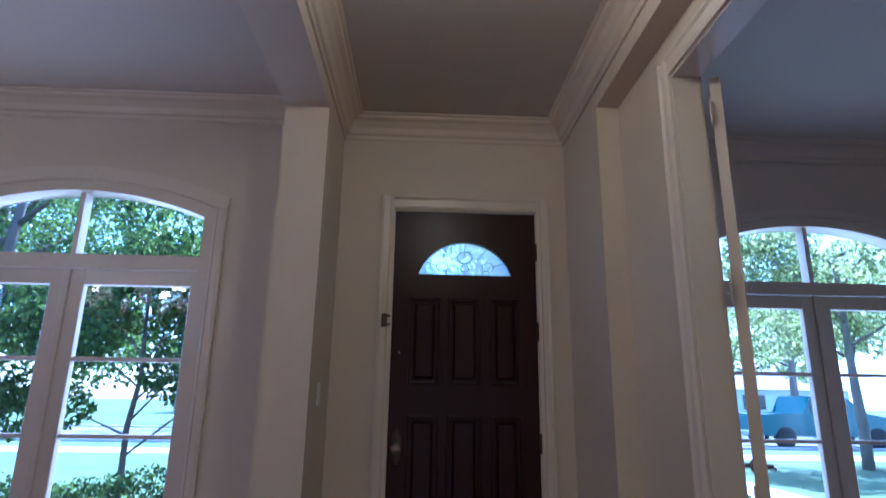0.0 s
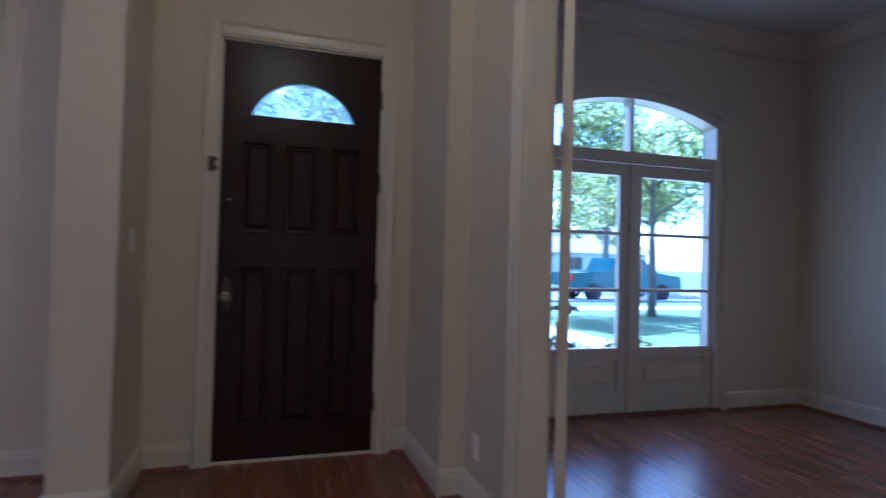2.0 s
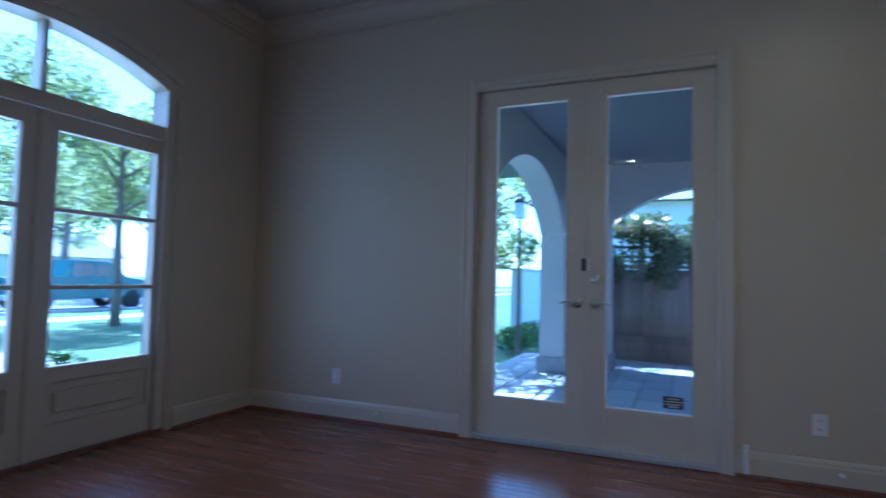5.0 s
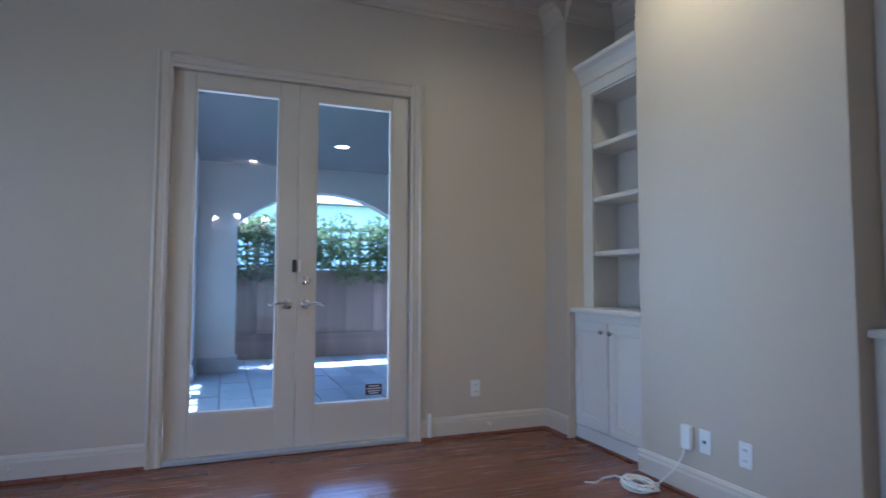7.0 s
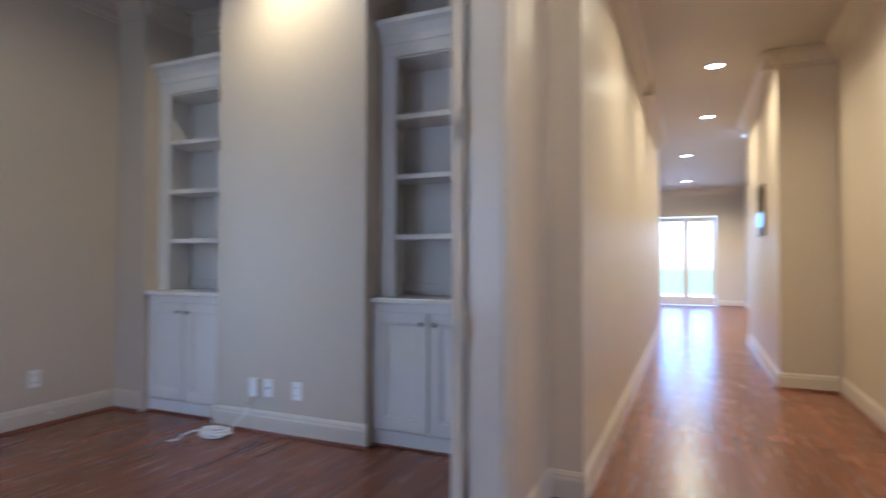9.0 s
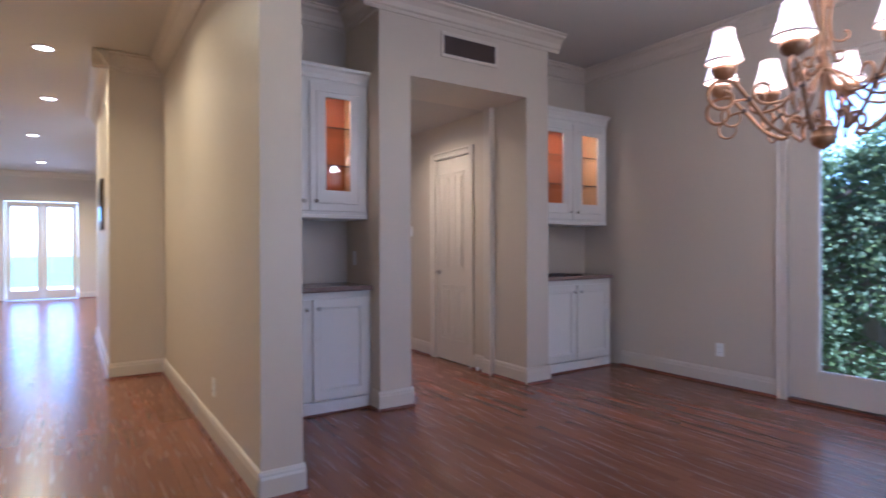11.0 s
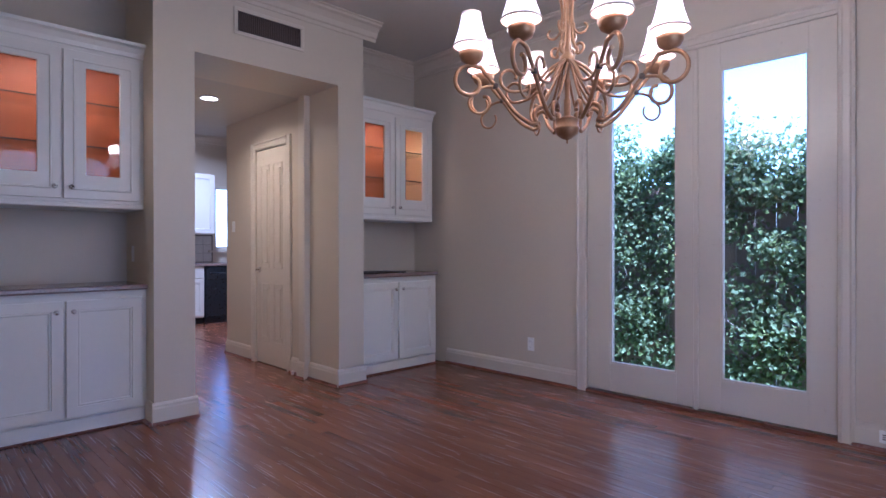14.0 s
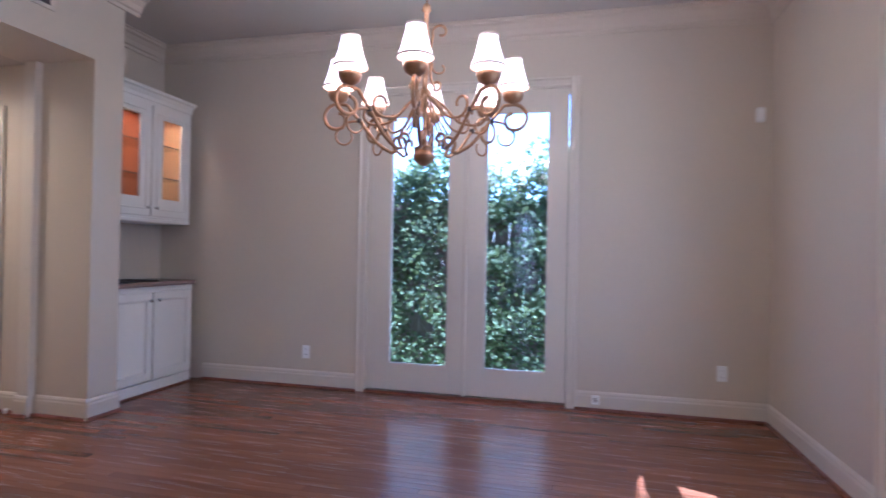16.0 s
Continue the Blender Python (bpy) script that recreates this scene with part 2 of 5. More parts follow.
def sweep(bm, path, radius, segs=8, closed=False, taper=None):
    """A round rod along a path of points."""
    rings, n = [], len(path)
    pts = [Vector(p) for p in path]
    up = Vector((0.13, 0.21, 0.97))
    for i, p in enumerate(pts):
        d = (pts[min(i + 1, n - 1)] - pts[max(i - 1, 0)])
        d = d.normalized() if d.length > 1e-9 else Vector((0, 0, 1))
        a = d.cross(up)
        if a.length < 1e-3:
            a = d.cross(Vector((1, 0, 0)))
        a.normalize()
        b = d.cross(a).normalized()
        up = a.cross(d) if abs(a.cross(d).dot(up)) > 0.2 else up
        r = radius if taper is None else radius + (taper - radius) * i / max(1, n - 1)
        rings.append([bm.verts.new(p + (a * math.cos(2 * math.pi * k / segs) + b * math.sin(2 * math.pi * k / segs)) * r) for k in range(segs)])
    for q, s in zip(rings, rings[1:]):
        for k in range(segs):
            f = bm.faces.new((q[k], q[(k + 1) % segs], s[(k + 1) % segs], s[k]))
            f.smooth = True
    bm.faces.new(rings[0][::-1])
    bm.faces.new(rings[-1])
    return bm


def lathe(bm, profile, centre=(0, 0, 0), segs=24, cap=True):
    """A turned shape: (radius, height) pairs round a vertical axis."""
    c = Vector(centre)
    rings = [[bm.verts.new(c + Vector((r * math.cos(2 * math.pi * k / segs), r * math.sin(2 * math.pi * k / segs), z))) for k in range(segs)] for r, z in profile]
    for q, s in zip(rings, rings[1:]):
        for k in range(segs):
            f = bm.faces.new((q[k], q[(k + 1) % segs], s[(k + 1) % segs], s[k]))
            f.smooth = True
    if cap:
        bm.faces.new(rings[0][::-1])
        bm.faces.new(rings[-1])
    return bm


def prism(bm, outline, axis, a, b):
    """A solid with the given outline in the other two axes, from a to b along one axis."""
    def place(p, v):
        return {"x": (v, p[0], p[1]), "y": (p[0], v, p[1]), "z": (p[0], p[1], v)}[axis]
    lo, hi = [bm.verts.new(place(p, a)) for p in outline], [bm.verts.new(place(p, b)) for p in outline]
    n = len(outline)
    bm.faces.new(lo)
    bm.faces.new(hi[::-1])
    for i in range(n):
        bm.faces.new((lo[i], hi[i], hi[(i + 1) % n], lo[(i + 1) % n]))
    return bm


def done(bm, name, mats):
    bmesh.ops.recalc_face_normals(bm, faces=bm.faces[:])
    me = bpy.data.meshes.new(name)
    bm.to_mesh(me)
    bm.free()
    for m in (mats if isinstance(mats, (list, tuple)) else [mats]):
        me.materials.append(m)
    return me


def part(name, bm, mat, parent, label=""):
    ob = new(name, done(bm, name, mat))
    ob.parent = parent
    return tagged(ob, label)


def thing(name, x, y, z, label, category, group="", kind="", turn=0):
    ob = new(name)
    ob.empty_display_size = 0.1
    ob.matrix_world = pose(x, y, z, 0, 0, turn)
    return tagged(ob, label, category, group, kind)


def solid(name, bm, mat, label, category, kind="", group=""):
    return tagged(new(name, done(bm, name, mat)), label, category, group, kind)


def setting(name, bm, mat, label):
    return solid(name, bm, mat, label, name.rstrip("_0123456789").split("_")[0], "structure")


def wall(name, axis, a, b, lo, hi, z0, z1, gaps=(), label="warm off-white painted plaster wall", mat=None):
    """A wall from a to b in thickness, lo to hi along its length. gaps: (from, to, bottom, top)."""
    bm = bmesh.new()

    def put(p, q, r, s):
        if q - p > 1e-4 and s - r > 1e-4:
            box(bm, *((a, b, p, q) if axis == "x" else (p, q, a, b)), r, s)
    at = lo
    for p, q, r, s in sorted(gaps):
        put(at, p, z0, z1)
        put(p, q, z0, r)
        put(p, q, s, z1)
        at = q
    put(at, hi, z0, z1)
    return setting(name, bm, mat or PAINT, label)


CROWN = [(0, -0.145), (0.012, -0.145), (0.016, -0.12), (0.03, -0.11), (0.045, -0.075), (0.075, -0.04), (0.10, -0.028), (0.105, -0.012), (0.125, -0.008), (0.125, 0), (0, 0)]
BASE = [(0, 0), (0.017, 0), (0.017, 0.105), (0.013, 0.118), (0.013, 0.128), (0.006, 0.142), (0, 0.145)]
QUARTER = [(0.017, 0.0), (0.036, 0.0), (0.034, 0.010), (0.027, 0.017), (0.017, 0.019)]


def moulding(bm, profile, p, q, side, z):
    """A moulded strip along the wall line p to q; side is the way into the room."""
    (x0, y0), (x1, y1) = p, q
    lo = [bm.verts.new((x0 + side[0] * u, y0 + side[1] * u, z + v)) for u, v in profile]
    hi = [bm.verts.new((x1 + side[0] * u, y1 + side[1] * u, z + v)) for u, v in profile]
    n = len(profile)
    bm.faces.new(lo)
    bm.faces.new(hi[::-1])
    for i in range(n):
        bm.faces.new((lo[i], hi[i], hi[(i + 1) % n], lo[(i + 1) % n]))


def skirting(runs):
    for p, q, side in runs:
        bm = bmesh.new()
        moulding(bm, BASE, p, q, side, 0)
        setting("baseboard", bm, TRIM, "white painted moulded baseboard along the wall")
        bm = bmesh.new()
        moulding(bm, QUARTER, p, q, side, 0.001)
        setting("trim_shoe", bm, SHOE, "red-brown stained shoe moulding at the floor")


def crowns(runs, z):
    for p, q, side in runs:
        bm = bmesh.new()
        moulding(bm, CROWN, p, q, side, z)
        setting("trim_crown", bm, PAINT, "cream painted crown moulding under the ceiling")

# ---- large structure ----
CEIL, HALL_CEIL = 3.1, 2.99
DY, SY = 3.56, 3.90            # inner faces of the dining room's and the study's front walls


def arch_z(u, half, spring, rise):
    r = (half * half + rise * rise) / (2 * rise)
    return spring + rise - r + math.sqrt(max(r * r - u * u, 0))


def arch_header(bm, axis, a, b, centre, half, spring, rise, top, n=24):
    """The wall over an arched opening."""
    arc = [(centre - half + 2 * half * i / n, arch_z(-half + 2 * half * i / n, half, spring, rise)) for i in range(n + 1)]
    prism(bm, arc + [(centre + half, top), (centre - half, top)], axis, a, b)


def front_wall(name, y, x0, x1, centre, top):
    bm = boxes((x0, centre - 0.86, y, y + 0.2, 0, top), (centre + 0.86, x1, y, y + 0.2, 0, top))
    arch_header(bm, "y", y, y + 0.2, centre, 0.86, 2.36, 0.17, top)
    return setting(name, bm, PAINT, "warm off-white front wall with an arched window opening")


front_wall("wall_dining_front", DY, -4.45, -0.288, -1.70, CEIL)
front_wall("wall_study_front", SY, 1.40, 5.15, 3.27, CEIL)
wall("wall_foyer_front", "y", 3.525, 3.76, -0.05, 1.40, 0, CEIL, [(0.295, 1.205, 0, 2.375)])
setting("wall_foyer_left", boxes((-0.288, -0.05, 2.917, 3.76, 0, CEIL)), PAINT, "square painted wall end between foyer and dining room")
setting("wall_foyer_right", boxes((1.40, 1.64, 2.82, 4.10, 0, CEIL), (1.52, 1.64, 2.2, 2.82, 0, CEIL)), PAINT, "painted wall beside the front door")
setting("wall_header_dining", boxes((-0.288, -0.05, -0.10, 2.917, 2.75, CEIL)), PAINT, "painted beam over the wide opening to the dining room")
setting("wall_header_study", boxes((1.40, 1.52, -0.28, 2.82, 2.75, CEIL), (1.521, 1.64, 0.42, 2.2, 2.565, CEIL)), PAINT, "painted beam over the study doorway")
setting("wall_hall_right", boxes((1.36, 1.64, -7.1, -0.28, 0, CEIL), (1.52, 1.64, -0.28, 0.42, 0, CEIL)), PAINT, "cream painted long hall wall")
setting("wall_hall_left", boxes((-0.47, -0.265, -3.41, -0.10, 0, CEIL)), PAINT, "cream painted hall wall")
setting("wall_hall_return", boxes((-0.47, 0.19, -3.60, -3.41, 0, CEIL)), PAINT, "cream painted return where the hall narrows")
setting("wall_hall_far", boxes((-0.02, 0.19, -6.4, -3.6, 0, CEIL)), PAINT, "cream painted wall of the narrow hall")
wall("wall_study_east", "x", 4.95, 5.15, -1.15, 4.10, 0, CEIL, [(0.50, 2.0, 0, 2.36)])
setting("wall_study_back", boxes((1.62, 5.15, -1.15, -1.0, 0, CEIL)), PAINT, "painted back wall of the study")
setting("wall_study_pier", boxes((2.69, 3.87, -1.0, -0.53, 0, CEIL)), PAINT, "smooth painted chimney-breast pier between two bookcases")
setting("wall_study_pilaster", boxes((4.65, 4.95, -1.0, -0.57, 0, CEIL)), PAINT, "painted corner pilaster beside a bookcase")
setting("wall_study_pilaster", boxes((1.62, 1.91, -1.0, -0.57, 0, CEIL)), PAINT, "painted corner pilaster beside a bookcase")
wall("wall_dining_west", "x", -4.41, -4.21, -1.80, 3.76, 0, CEIL, [(0.40, 2.10, 0, 2.55)])
setting("wall_dining_back", boxes((-1.41, -0.47, -1.80, -1.70, 0, CEIL), (-4.21, -3.10, -1.80, -1.70, 0, CEIL)), PAINT, "painted niche wall behind the built-in cabinets")
setting("wall_portal", boxes((-1.675, -1.41, -1.70, -1.11, 0, CEIL), (-3.10, -2.845, -1.70, -1.11, 0, CEIL), (-2.845, -1.675, -1.70, -1.11, 2.51, CEIL)), PAINT, "painted portal to the kitchen passage, square-edged")
wall("wall_passage_right", "x", -3.0, -2.85, -3.30, -1.70, 0, 2.7, [(-2.60, -1.96, 0, 2.145)])
setting("wall_passage_pilaster", boxes((-2.85, -2.79, -1.66, -1.56, 0, 2.51)), TRIM, "narrow white painted pilaster in the passage")
setting("wall_passage_left", boxes((-1.675, -1.52, -3.30, -1.70, 0, 2.7)), PAINT, "painted passage wall")
setting("wall_pantry_back", boxes((-3.75, -3.6, -2.9, -1.8, 0, 2.7)), PAINT, "plain painted wall inside the pantry")
setting("wall_kitchen_left", boxes((-0.47, -0.32, -6.7, -3.6, 0, CEIL)), PAINT, "painted kitchen wall")
setting("wall_kitchen_right", boxes((-6.15, -6.0, -6.7, -3.3, 0, CEIL)), PAINT, "painted kitchen wall")
setting("wall_kitchen_front", boxes((-6.0, -3.0, -3.30, -3.2, 0, CEIL), (-1.52, -0.47, -3.30, -3.2, 0, CEIL), (-3.0, -1.52, -3.30, -3.2, 2.7, CEIL)), PAINT, "painted kitchen wall round the passage")
wall("wall_kitchen_back", "y", -6.7, -6.5, -6.15, -0.32, 0, CEIL, [(-5.2, -4.0, 1.12, 2.2)])
# The gap in the east wall is an unseen opening added to admit sun.
setting("wall_far_room", boxes((-0.47, -0.32, -13.6, -6.7, 0, CEIL), (4.2, 4.35, -13.6, -12.9, 0, CEIL), (4.2, 4.35, -8.2, -7.1, 0, CEIL), (4.2, 4.35, -12.9, -8.2, 0, 0.2), (4.2, 4.35, -12.9, -8.2, 2.5, CEIL), (1.62, 4.2, -7.25, -7.1, 0, CEIL)), PAINT, "painted walls of the room at the end of the hall")
wall("wall_far_end", "y", -13.75, -13.6, -0.47, 4.35, 0, CEIL, [(0.35, 1.75, 0, 2.30)])

ceilings = bmesh.new()
box(ceilings, 1.50, 5.15, -1.15, 4.10, CEIL, CEIL + 0.15)
setting("ceiling_study", ceilings, CEILING, "flat off-white study ceiling")
setting("ceiling_dining", boxes((-4.45, -0.17, -1.80, 3.76, CEIL, CEIL + 0.15)), CEILING, "flat off-white dining room ceiling")
setting("ceiling_foyer", boxes((-0.05, 1.40, -0.10, 3.56, HALL_CEIL, HALL_CEIL + 0.1)), CEILING, "flat cream foyer ceiling")
setting("ceiling_hall", boxes((-0.265, 1.36, -3.41, -0.10, HALL_CEIL, HALL_CEIL + 0.1)), CEILING, "flat cream hall ceiling")
setting("ceiling_hall_far", boxes((0.19, 1.36, -7.1, -3.41, HALL_CEIL, HALL_CEIL + 0.1)), CEILING, "flat cream ceiling of the narrow hall")
setting("ceiling_passage", boxes((-2.85, -1.675, -3.30, -1.70, 2.511, 2.6)), CEILING, "low flat passage ceiling")
setting("ceiling_kitchen", boxes((-6.15, -0.32, -6.7, -3.2, HALL_CEIL, HALL_CEIL + 0.1)), CEILING, "flat kitchen ceiling")
setting("ceiling_far_room", boxes((-0.47, 4.35, -13.75, -7.1, HALL_CEIL, HALL_CEIL + 0.1)), CEILING, "flat ceiling of the far room")
setting("ceiling_pantry", boxes((-3.75, -3.0, -3.2, -1.8, 2.6, 2.7)), CEILING, "pantry ceiling")

skirting([
    ((4.95, 2.08), (4.95, 3.90), (-1, 0)), ((4.95, -0.57), (4.95, 0.42), (-1, 0)), ((4.19, 3.90), (4.95, 3.90), (0, -1)), ((1.62, 3.90), (2.35, 3.90), (0, -1)),
    ((4.65, -0.57), (4.95, -0.57), (0, 1)), ((2.67, -0.53), (3.89, -0.53), (0, 1)), ((1.62, -0.57), (1.91, -0.57), (0, 1)),
    ((1.64, 2.29), (1.64, 3.90), (1, 0)), ((1.64, -0.57), (1.64, 0.33), (1, 0)), ((1.52, -0.28), (1.52, 0.33), (-1, 0)), ((1.35, -0.28), (1.52, -0.28), (0, 1)), ((1.52, 2.30), (1.52, 2.82), (-1, 0)), ((1.40, 2.80), (1.40, 3.525), (-1, 0)), ((1.40, 2.82), (1.52, 2.82), (0, -1)),
    ((-0.05, 2.90), (-0.05, 3.525), (1, 0)), ((-0.30, 2.917), (-0.04, 2.917), (0, -1)), ((-0.288, 2.917), (-0.288, 3.56), (-1, 0)), ((-0.05, 3.525), (0.20, 3.525), (0, -1)), ((1.30, 3.525), (1.40, 3.525), (0, -1)),
    ((-0.79, 3.56), (-0.288, 3.56), (0, -1)), ((-4.21, 3.56), (-2.61, 3.56), (0, -1)), ((-4.21, 2.17), (-4.21, 3.56), (1, 0)), ((-4.21, -1.2), (-4.21, 0.33), (1, 0)),
    ((-1.69, -1.11), (-1.395, -1.11), (0, 1)), ((-3.115, -1.11), (-2.83, -1.11), (0, 1)), ((-2.845, -1.70), (-2.845, -1.11), (1, 0)), ((-2.85, -1.90), (-2.85, -1.70), (1, 0)), ((-2.85, -3.30), (-2.85, -2.66), (1, 0)),
    ((-1.41, -1.24), (-1.41, -1.10), (1, 0)), ((-3.10, -1.24), (-3.10, -1.10), (-1, 0)), ((-1.675, -3.30), (-1.675, -1.11), (-1, 0)),
    ((1.36, -7.1), (1.36, -0.27), (-1, 0)), ((-0.265, -3.41), (-0.265, -0.10), (1, 0)), ((-0.48, -0.10), (-0.255, -0.10), (0, 1)), ((-0.47, -1.24), (-0.47, -0.10), (-1, 0)), ((-0.265, -3.41), (0.20, -3.41), (0, 1)), ((0.19, -6.4), (0.19, -3.40), (1, 0)),
    ((-0.32, -13.6), (0.30, -13.6), (0, 1)), ((1.80, -13.6), (4.2, -13.6), (0, 1)), ((-0.32, -13.6), (-0.32, -6.7), (1, 0)), ((-2.79, -1.67), (-2.79, -1.55), (1, 0)),
])
crowns([
    ((4.95, -0.57), (4.95, 3.90), (-1, 0)), ((1.62, 3.90), (4.95, 3.90), (0, -1)), ((1.64, -0.57), (1.64, 3.90), (1, 0)), ((4.65, -0.57), (4.95, -0.57), (0, 1)), ((2.565, -0.53), (3.995, -0.53), (0, 1)), ((1.62, -0.57), (1.91, -0.57), (0, 1)),
    ((2.69, -1.0), (2.69, -0.53), (-1, 0)), ((3.87, -1.0), (3.87, -0.53), (1, 0)), ((3.87, -1.0), (4.65, -1.0), (0, 1)), ((1.91, -1.0), (2.69, -1.0), (0, 1)), ((4.65, -1.0), (4.65, -0.57), (-1, 0)),
    ((-4.21, -1.70), (-4.21, 3.56), (1, 0)), ((-4.21, 3.56), (-0.288, 3.56), (0, -1)), ((-0.288, -0.10), (-0.288, 3.56), (-1, 0)), ((-0.47, -1.70), (-0.47, -0.10), (-1, 0)),
    ((-3.225, -1.11), (-1.285, -1.11), (0, 1)), ((-3.10, -1.70), (-3.10, -1.11), (-1, 0)), ((-1.41, -1.70), (-1.41, -1.11), (1, 0)), ((-1.41, -1.70), (-0.47, -1.70), (0, 1)), ((-4.21, -1.70), (-3.10, -1.70), (0, 1)),
], CEIL)
crowns([
    ((-0.05, -0.10), (-0.05, 3.525), (1, 0)), ((1.40, -0.28), (1.40, 3.525), (-1, 0)), ((-0.05, 3.525), (1.40, 3.525), (0, -1)),
    ((1.36, -7.1), (1.36, -0.28), (-1, 0)), ((-0.265, -3.41), (-0.265, -0.10), (1, 0)), ((-0.265, -3.41), (0.315, -3.41), (0, 1)), ((0.19, -6.4), (0.19, -3.285), (1, 0)), ((-0.32, -13.6), (4.2, -13.6), (0, 1)),
    ((-6.0, -6.5), (-0.47, -6.5), (0, 1)), ((1.36, -3.8), (1.24, -3.8), (0, 1)),
], HALL_CEIL)

CASING = [(0, 0), (0.085, 0), (0.085, 0.022), (0.07, 0.026), (0.058, 0.016), (0.026, 0.014), (0.018, 0.019), (0, 0.012)]


def casing_strip(bm, axis, face, side, u0, u1, z0, z1, upright):
    """A moulded door casing strip on a wall face: side is the way it stands proud."""
    if upright:
        w = abs(u1 - u0)
        pts = [(u0 + (u1 - u0) * a / 0.085, b * side) for a, b in CASING]
        outline = [(face + b, a) for a, b in pts] if axis == "x" else [(a, face + b) for a, b in pts]
        prism(bm, outline, "z", z0, z1)
    else:
        pts = [(z0 + (z1 - z0) * a / 0.085, b * side) for a, b in CASING]
        outline = [(face + b, a) for a, b in pts]
        prism(bm, outline, "y" if axis == "x" else "x", u0, u1)


def door_casing(name, axis, face, side, u0, u1, top, width=0.085, label="white painted moulded door casing"):
    ob = thing(name, 0, 0, 0, label, "casing", kind="structure")
    for a, b in ((u0, u0 - width), (u1, u1 + width)):
        bm = bmesh.new()
        casing_strip(bm, axis, face, side, a, b, 0, top + width, True)
        part("upright", bm, TRIM, ob)
    bm = bmesh.new()
    casing_strip(bm, axis, face, side, u0, u1, top, top + width, False)
    part("head", bm, TRIM, ob)
    return ob


door_casing("trim_front_door", "y", 3.525, -1, 0.295, 1.205, 2.375)
door_casing("trim_study_door_hall", "x", 1.52, -1, 0.425, 2.195, 2.565)
door_casing("trim_study_door_room", "x", 1.64, 1, 0.425, 2.195, 2.565)
door_casing("trim_patio_doors", "x", 4.95, -1, 0.50, 2.0, 2.36)
door_casing("trim_dining_windows", "x", -4.21, 1, 0.40, 2.10, 2.55)
door_casing("trim_pantry_door", "x", -2.85, 1, -2.60, -1.96, 2.145, 0.075)
setting("trim_study_jamb", boxes((1.522, 1.638, 0.42, 0.434, 0, 2.565), (1.522, 1.638, 2.186, 2.2, 0, 2.565), (1.522, 1.638, 0.434, 2.186, 2.551, 2.565)), TRIM, "white painted door jamb lining")
setting("trim_front_jamb", boxes((0.295, 0.304, 3.53, 3.70, 0, 2.375), (1.196, 1.205, 3.53, 3.70, 0, 2.375), (0.304, 1.196, 3.53, 3.70, 2.366, 2.375), (0.304, 1.196, 3.53, 3.75, 0, 0.018)), TRIM, "front door jamb lining and threshold")
setting("trim_patio_sill", boxes((4.93, 5.14, 0.502, 1.998, 0.001, 0.034, 0.006)), ALUMINIUM, "aluminium patio door threshold")
setting("trim_dining_sill", boxes((-4.40, -4.195, 0.40, 2.10, 0, 0.02)), SHOE, "stained wooden strip under the tall windows")

# ---- windows and doors ----


def pane(name, bm, parent, mat=None):
    ob = part(name, bm, mat or GLASS, parent)
    ob.visible_shadow = False
    return ob


